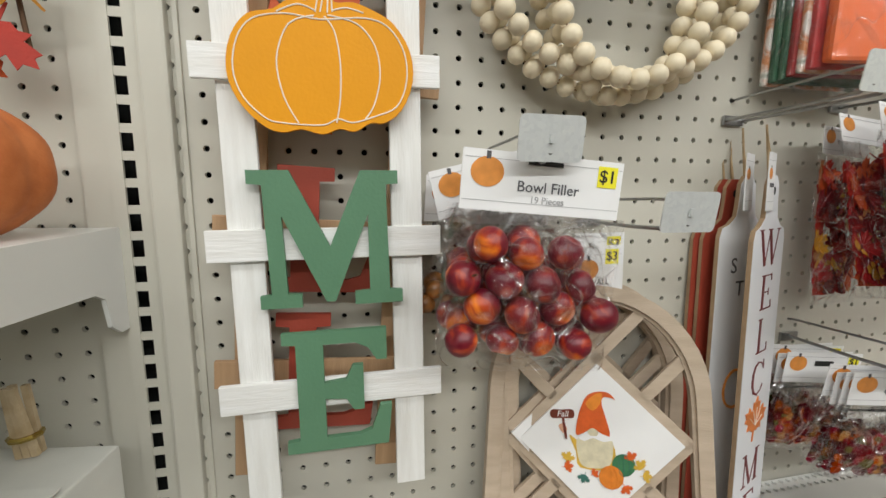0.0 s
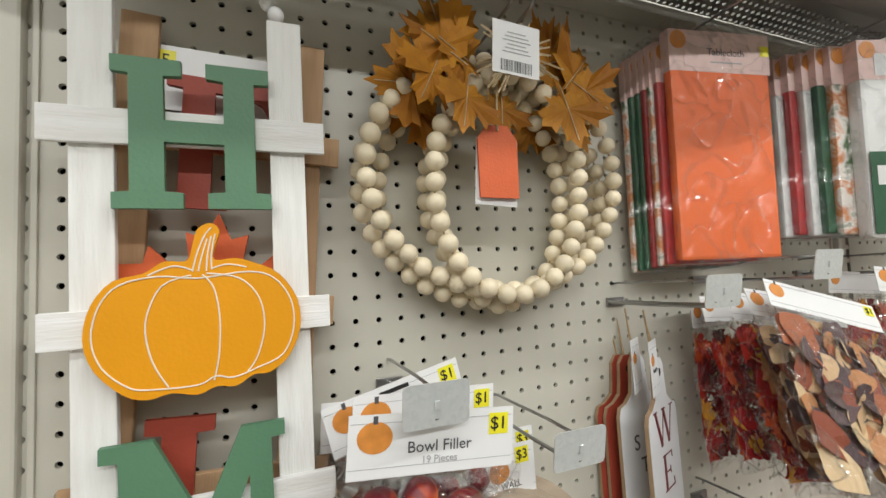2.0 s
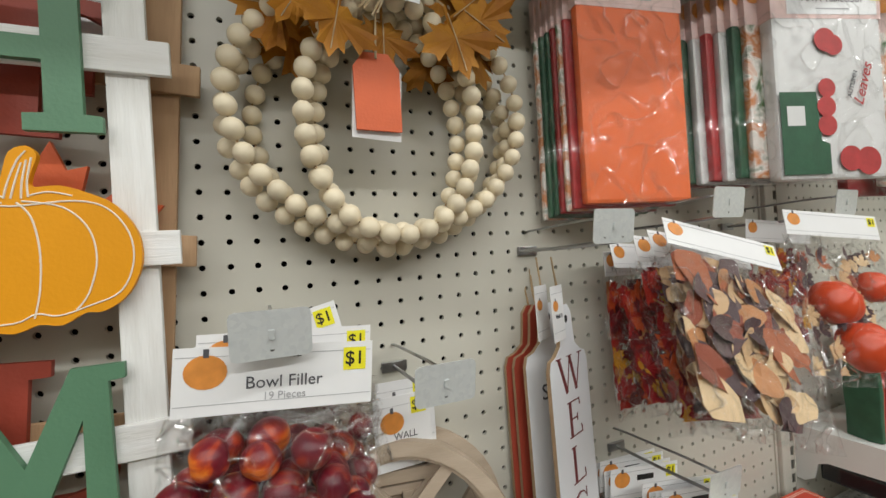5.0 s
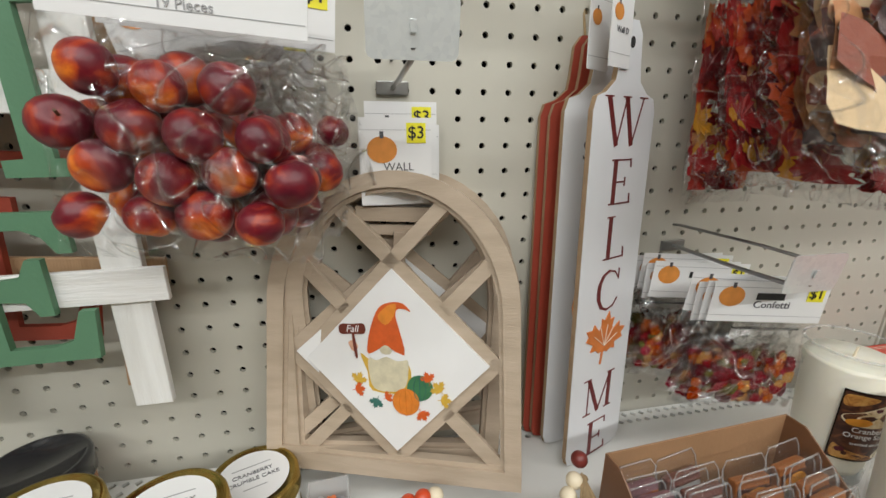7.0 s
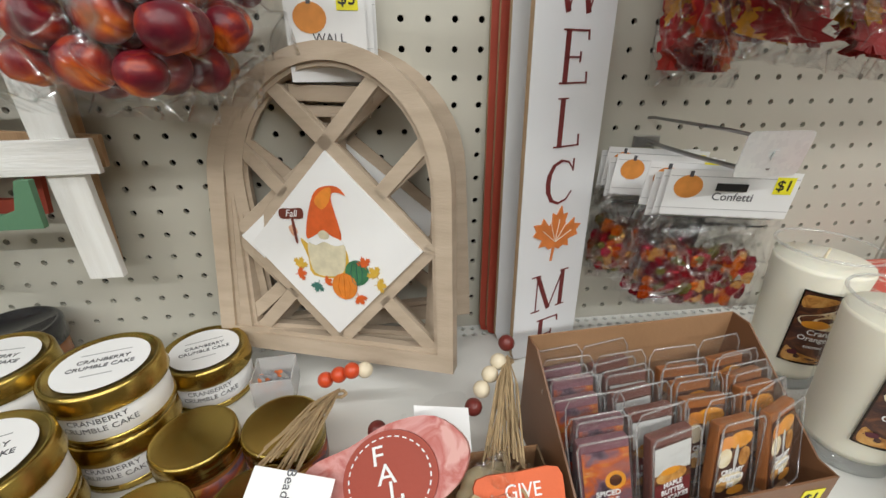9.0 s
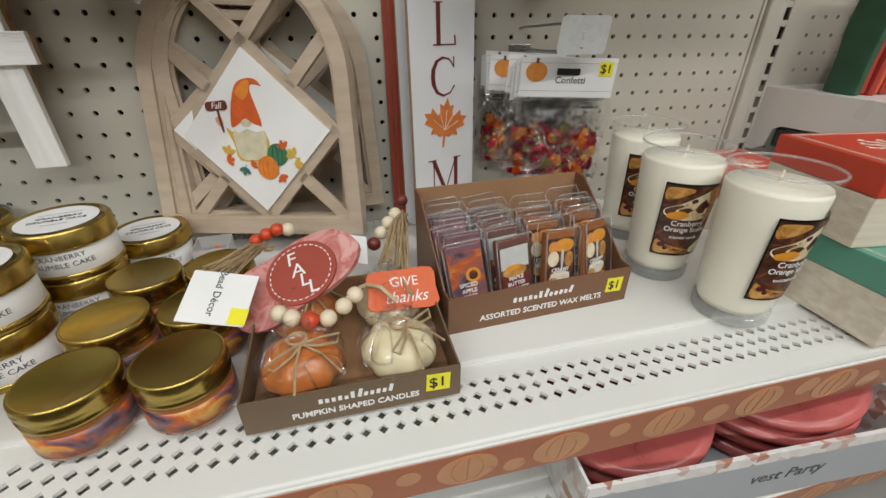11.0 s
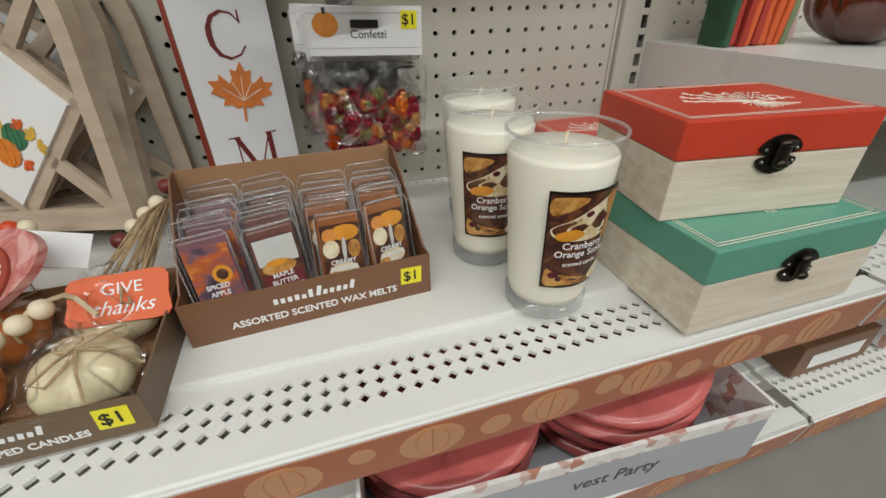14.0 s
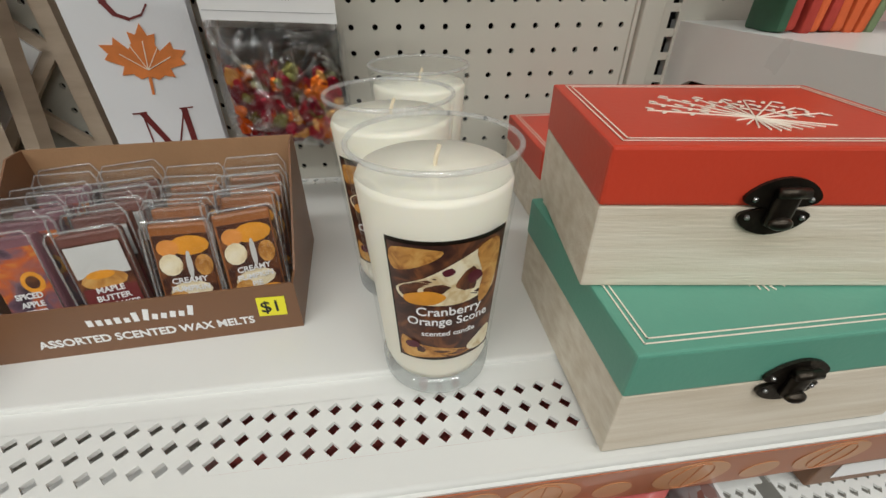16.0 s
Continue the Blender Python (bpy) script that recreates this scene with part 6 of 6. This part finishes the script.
sb = thing("trinket_box", pose(0.213, 0.375, ZS, 0, 0, 4), "small clear plastic box of grey and orange bits", "plastic box")
CLOUDY = film("cloudy_plastic", 0.08, 0.1, 10, haze=0.35)
for x, y, sx, sy in ((-0.0185, 0, 0.001, 0.038), (0.0185, 0, 0.001, 0.038), (0, -0.0185, 0.036, 0.001), (0, 0.0185, 0.036, 0.001)):
    part("plastic_wall", box(shape(), sx, sy, 0.030, pose(x, y, 0)), CLOUDY, sb)
BITS = picked("grey_orange_bits", [(0.35, 0.35, 0.36), (0.80, 0.22, 0.08), (0.28, 0.28, 0.30), (0.42, 0.42, 0.42)], island=True)
fill("bits", heap(0.030, 0.020, 0.030, 90, 0.0045, 71, False), BITS, sb, pose(0, 0, 0.002), "grey and orange bits")

# ---- garland on the cartons ----
gl = thing("bead_garland", pose(0.328, 0.216, 1.094), "wooden bead garland with tassels and a plaid fall ornament", "garland")
ML = lambda x, y, z, *r: Matrix.Translation((x - 0.328, y - 0.216, z - 1.094)) @ pose(0, 0, 0, *r)
orn = part("plaid_ornament", prism(shape(), blob([(-0.055, -0.018), (-0.058, 0.004), (-0.045, 0.020), (-0.020, 0.024), (0.004, 0.030), (0.030, 0.026), (0.044, 0.006), (0.036, -0.012), (0.016, -0.022), (-0.004, -0.026), (-0.026, -0.033), (-0.046, -0.030)], 4), 0.006), PLAID, gl, "pink plaid wooden ornament")
orn.matrix_local = ML(0.328, 0.216, 1.096, -52, -22, -4) @ Matrix.Diagonal((1.22, 1, 1.05, 1))
part("round_plaque", prism(shape(), disc(0.0265, 1.0, 32), 0.002, pose(0, -0.0025, 0)), RUST, orn, "brick red round plaque")
for k in range(32):
    a = k * math.pi / 16
    part("stitch", box(shape(), 0.0025, 0.0004, 0.0007, pose(0.0225 * math.cos(a), -0.0030, 0.0225 * math.sin(a), 0, 90 - math.degrees(a), 0)), CARD, orn)
for ch, x, z in (("F", -0.004, 0.013), ("A", -0.001, 0.002), ("L", 0.002, -0.008), ("L", 0.007, -0.016)):
    words("plaque_letter", ch, 0.016, CARD, orn, pose(x, -0.0032, z, 0, 4, 0))
gt = part("thanks_tag", prism(shape(), blob([(-0.030, -0.016), (-0.0305, 0.0), (-0.029, 0.017), (0, 0.0185), (0.029, 0.0185), (0.031, 0.0), (0.030, -0.017), (0, -0.0175)], 3), 0.003), ORANGETAG, gl, "orange wooden tag lettered in white")
gt.matrix_local = ML(0.412, 0.203, 1.074, -46, 4, 4)
words("tag_word", "GIVE", 0.0125, CARD, gt, pose(0.002, -0.0003, 0.007))
words("tag_word", "thanks", 0.0150, CARD, gt, pose(0.002, -0.0003, -0.007), shear=0.35)
for (x0, y0, z0), (x1, y1, z1) in (((0.284, 0.320, 1.076), (0.252, 0.246, 1.088)), ((0.430, 0.312, 1.104), (0.408, 0.236, 1.078))):
    rr = random.Random(5)
    o = Vector((0.328, 0.216, 1.094))
    for k in range(34):
        a, b = Vector((x0, y0, z0)) - o, Vector((x1, y1, z1)) - o
        e = b + Vector((rr.uniform(-0.015, 0.015), rr.uniform(-0.012, 0.012), rr.uniform(-0.010, 0.006)))
        part("tassel_strand", tube(shape(), [a, a.lerp(e, 0.35) + Vector((rr.uniform(-0.004, 0.004), 0, rr.uniform(0, 0.008))), e], 0.0008, 4), TWINE, gl)
    part("tassel_band", tube(shape(), [Vector((x0, y0, z0)) - o + Vector((0.005 * math.cos(k), 0.004 * math.sin(k), -0.006)) for k in range(7)], 0.0015, 5, True), TWINE, gl)
chain = [(0.270, 0.335, 1.074, REDBEAD), (0.283, 0.331, 1.082, REDBEAD), (0.295, 0.328, 1.088, REDBEAD), (0.306, 0.330, 1.086, CREAMBEAD), (0.430, 0.318, 1.113, DARKBEAD), (0.421, 0.308, 1.102, CREAMBEAD), (0.412, 0.300, 1.096, CREAMBEAD), (0.403, 0.290, 1.090, CREAMBEAD), (0.394, 0.278, 1.084, DARKBEAD),
         (0.318, 0.263, 1.086, DARKBEAD), (0.308, 0.192, 1.074, CREAMBEAD), (0.319, 0.181, 1.076, CREAMBEAD), (0.333, 0.177, 1.074, REDBEAD), (0.347, 0.178, 1.073, CREAMBEAD), (0.360, 0.186, 1.077, CREAMBEAD), (0.370, 0.196, 1.080, CREAMBEAD)]
for x, y, z, mt in chain:
    b = part("bead", ball(shape(), 0.0072, Matrix(), 14, 10), mt, gl, "", True)
    b.location = (x - 0.328, y - 0.216, z - 1.094)
for s in (-1, 1):
    part("ribbon_bow", tube(shape(), [(0.052, -0.010, -0.012), (0.052 + s * 0.012, -0.020, -0.010), (0.052 + s * 0.024, -0.030, -0.020)], 0.0022, 4), RAFFIA, gl)
for x, y, z, rx, ry, rz, w, h, txt in ((0.262, 0.206, 1.088, -62, 8, -12, 0.052, 0.046, "Bead Décor"), (0.365, 0.246, 1.100, -55, 20, 10, 0.044, 0.030, "")):
    gc = part("garland_card", box(shape(), w, 0.0008, h, pose(0, 0, -h / 2)), CARD, gl, "white printed product card")
    gc.matrix_local = ML(x, y, z, rx, ry, rz)
    if txt:
        words("card_word", txt, 0.0085, PRINT, gc, pose(-0.002, -0.0008, 0.004, 0, 90, 0))
        part("price_sticker", box(shape(), 0.014, 0.0004, 0.014, pose(0.020, -0.0008, -0.022)), YELLOW, gc)

# ---- lower shelf ----
LZ = 0.8465
bn = thing("party_plate_bin", pose(0.552, 0.078, LZ, 0, 0, -3.2), "printed card bin with plaid border full of wrapped plates", "display bin")
part("bin_front", box(shape(), 0.385, 0.003, 0.062, pose(0.1925, 0, 0)), BINGREY, bn)
part("bin_front_band", box(shape(), 0.385, 0.004, 0.014, pose(0.1925, 0, 0.062)), BINPRINT, bn)
for x in (0.0, 0.385):
    part("bin_side", box(shape(), 0.003, 0.25, 0.080, pose(x, 0.125, 0)), BINPRINT, bn)
part("bin_floor", box(shape(), 0.385, 0.25, 0.002, pose(0.1925, 0.125, 0.0003)), BINGREY, bn)
words("bin_word", "vest Party", 0.022, PRINT, bn, pose(0.225, -0.0018, 0.036), shear=0.2)


def plate_pack(m, r, label):
    pp = thing("plate_pack", m, label, "paper plates", "wrapped plate packs")
    part("plates", lathe(shape(), [(0, 0.0), (r * 0.8, 0.0), (r, 0.008), (r, 0.014), (r * 0.82, 0.010), (0, 0.010)], 44), PLATEPINK, pp, "", True)
    part("shrink_wrap", wobble(lathe(shape(), [(0, -0.001), (r * 0.82, -0.001), (r * 1.01, 0.007), (r * 1.012, 0.0155), (r * 0.9, 0.0165), (0, 0.0165)], 44), 0.0012, 60), PLATEWRAP, pp, "glossy pink shrink wrap", True)


for x, y, z, rx, ry in ((0.648, 0.180, 0.856, 4, -3), (0.650, 0.180, 0.876, 4, -4), (0.650, 0.178, 0.897, 3, -6), (0.838, 0.170, 0.856, 4, -3), (0.836, 0.172, 0.878, 4, -4), (0.834, 0.168, 0.901, 4, -7), (0.836, 0.170, 0.923, 5, -8)):
    plate_pack(pose(x, y, z, rx, ry, 0), 0.098, "shrink-wrapped stack of coral pink paper plates")
for k in range(5):
    bk = thing("party_carton", pose(1.14 + 0.16 * k, 0.20, LZ, 0, 0, 2 * k), "small printed party carton on the lower shelf", "carton", "party cartons")
    part("carton_body", box(shape(), 0.13, 0.17, 0.05 + 0.012 * (k % 3), Matrix(), 0.002), BINPRINT if k % 2 else KRAFT, bk)
    part("carton_label", box(shape(), 0.09, 0.0006, 0.022, pose(0, -0.0856, 0.012)), CARD, bk)

# ---- neighbouring shelves ----
rs = random.Random(12)
for k in range(9):
    mt = (CLOTH["green"], NAPRED, NAPRED, NAPKIN, NAPRED, NAPKIN, NAPKIN, NAPKIN, SAGE)[k]
    np_ = thing("cloth_napkin", pose(1.084 + 0.0115 * k, 0.375, 1.1955, 0, rs.uniform(-3, 4), rs.uniform(76, 88)), "folded %s cloth napkin standing on the shelf" % ("sage green" if mt is SAGE else "dark green" if k == 0 else "orange" if mt is NAPKIN else "brick red"), "napkin", "folded napkins")
    bm = box(shape(), 0.05, 0.010, 0.165, Matrix(), 0.004)
    bmesh.ops.subdivide_edges(bm, edges=bm.edges, cuts=3, use_grid_fill=True)
    part("folded_cloth", wobble(bm, 0.004, 28, k), mt, np_, "", True)
ag = thing("glass_pumpkin", pose(1.262, 0.320, 1.1952), "dark amber ribbed glass pumpkin on the shelf", "glass pumpkin")
bm = ball(shape(), 0.070, Matrix.Translation((0, 0, 0.052)), 64, 24)
for v in bm.verts:
    a = math.atan2(v.co.y, v.co.x)
    q = 1 - 0.10 * (1 - abs(math.sin(5 * a)) ** 0.8)
    v.co = Vector((v.co.x * q, v.co.y * q, (v.co.z - 0.052) * 0.76 + 0.052))
part("glass_body", bm, AMBERGLASS, ag, "", True)
part("glass_stem", tube(shape(), [(0, 0, 0.10), (0.004, 0, 0.12), (0.014, 0, 0.135)], 0.009, 10), AMBERGLASS, ag, "", True)
pp = thing("pattern_card", pose(1.245, 0.43, 1.1955, -8, 0, 0), "pink and white scalloped card behind the glass pumpkin", "card")
part("card_sheet", box(shape(), 0.11, 0.002, 0.16, Matrix(), 0.0005), PINKCARD, pp)
part("card_border", box(shape(), 0.12, 0.002, 0.17, pose(0, 0.0022, 0), 0.0005), CARD, pp)
sc = thing("scanner_clip", pose(1.0735, 0.375, 1.105), "black plastic clip under the shelf bracket", "shelf clip")
part("clip_body", box(shape(), 0.012, 0.12, 0.032, Matrix(), 0.004), BLACKLID, sc)

cp = thing("craft_pumpkin", pose(-0.270, 0.375, 1.4203), "orange dried-look craft pumpkin on the side shelf", "pumpkin")
bm = ball(shape(), 0.062, Matrix.Translation((0, 0, 0.051)), 64, 28)
for v in bm.verts:
    a = math.atan2(v.co.y, v.co.x)
    q = 1 - 0.08 * (1 - abs(math.sin(4 * a)) ** 0.8)
    v.co = Vector((v.co.x * q, v.co.y * q, (v.co.z - 0.051) * 0.86 + 0.051))
part("pumpkin_body", wobble(bm, 0.003, 30), SKIN, cp, "", True)
part("pumpkin_stem", tube(shape(), [(0, 0, 0.088), (0.004, 0, 0.105), (0.012, 0, 0.115)], 0.006, 8), STEM, cp, "", True)
lp = thing("leaf_pick", pose(-0.262, 0.436, 1.59), "autumn leaf pick in red, orange and green", "leaf decor")
for x, z, r, a, mt in ((-0.02, 0.04, 0.04, 30, MAPLE), (-0.03, 0.0, 0.036, 100, SAGE), (0.0, -0.012, 0.036, 200, NAPRED), (0.018, 0.028, 0.034, -40, MAPLE), (-0.012, -0.03, 0.03, 250, NAPKIN)):
    lf = part("silk_leaf", prism(shape(), maple(r), 0.0008), mt, lp)
    lf.matrix_local = pose(x, -0.004 * (a % 3), z, 10, a, 12)
part("wire_stem", tube(shape(), [(0.02, 0, -0.03), (0.012, 0.006, 0.02), (0.0, 0.02, 0.06), (0.0, 0.038, 0.075)], 0.002, 6), STEM, lp)
co = thing("plain_carton", pose(-0.318, 0.345, 0.7785, 0, 0, -8), "plain grey-white cardboard carton on the side shelf", "carton")
part("carton_body", box(shape(), 0.22, 0.16, 0.452, Matrix(), 0.002), GREYBOX, co)
part("carton_flap", box(shape(), 0.218, 0.10, 0.002, pose(0, -0.03, 0.453, 4), 0.0005), GREYBOX, co)
sw = thing("straw_bundle", pose(-0.262, 0.402, 1.2325, 0, -6, 0), "upright straw bundle tied with gold wire", "straw bundle")
for k in range(6):
    part("straw", box(shape(), 0.005, 0.004, 0.062, pose(-0.006 + 0.006 * (k % 3), 0.006 * (k // 3), 0, rs.uniform(-2, 2), rs.uniform(-3, 3), 0)), RAFFIA, sw)
part("gold_tie", tube(shape(), [(0.011 * math.cos(k * 0.7), 0.003 + 0.009 * math.sin(k * 0.7), 0.018) for k in range(9)], 0.0025, 6, True), GOLD, sw)
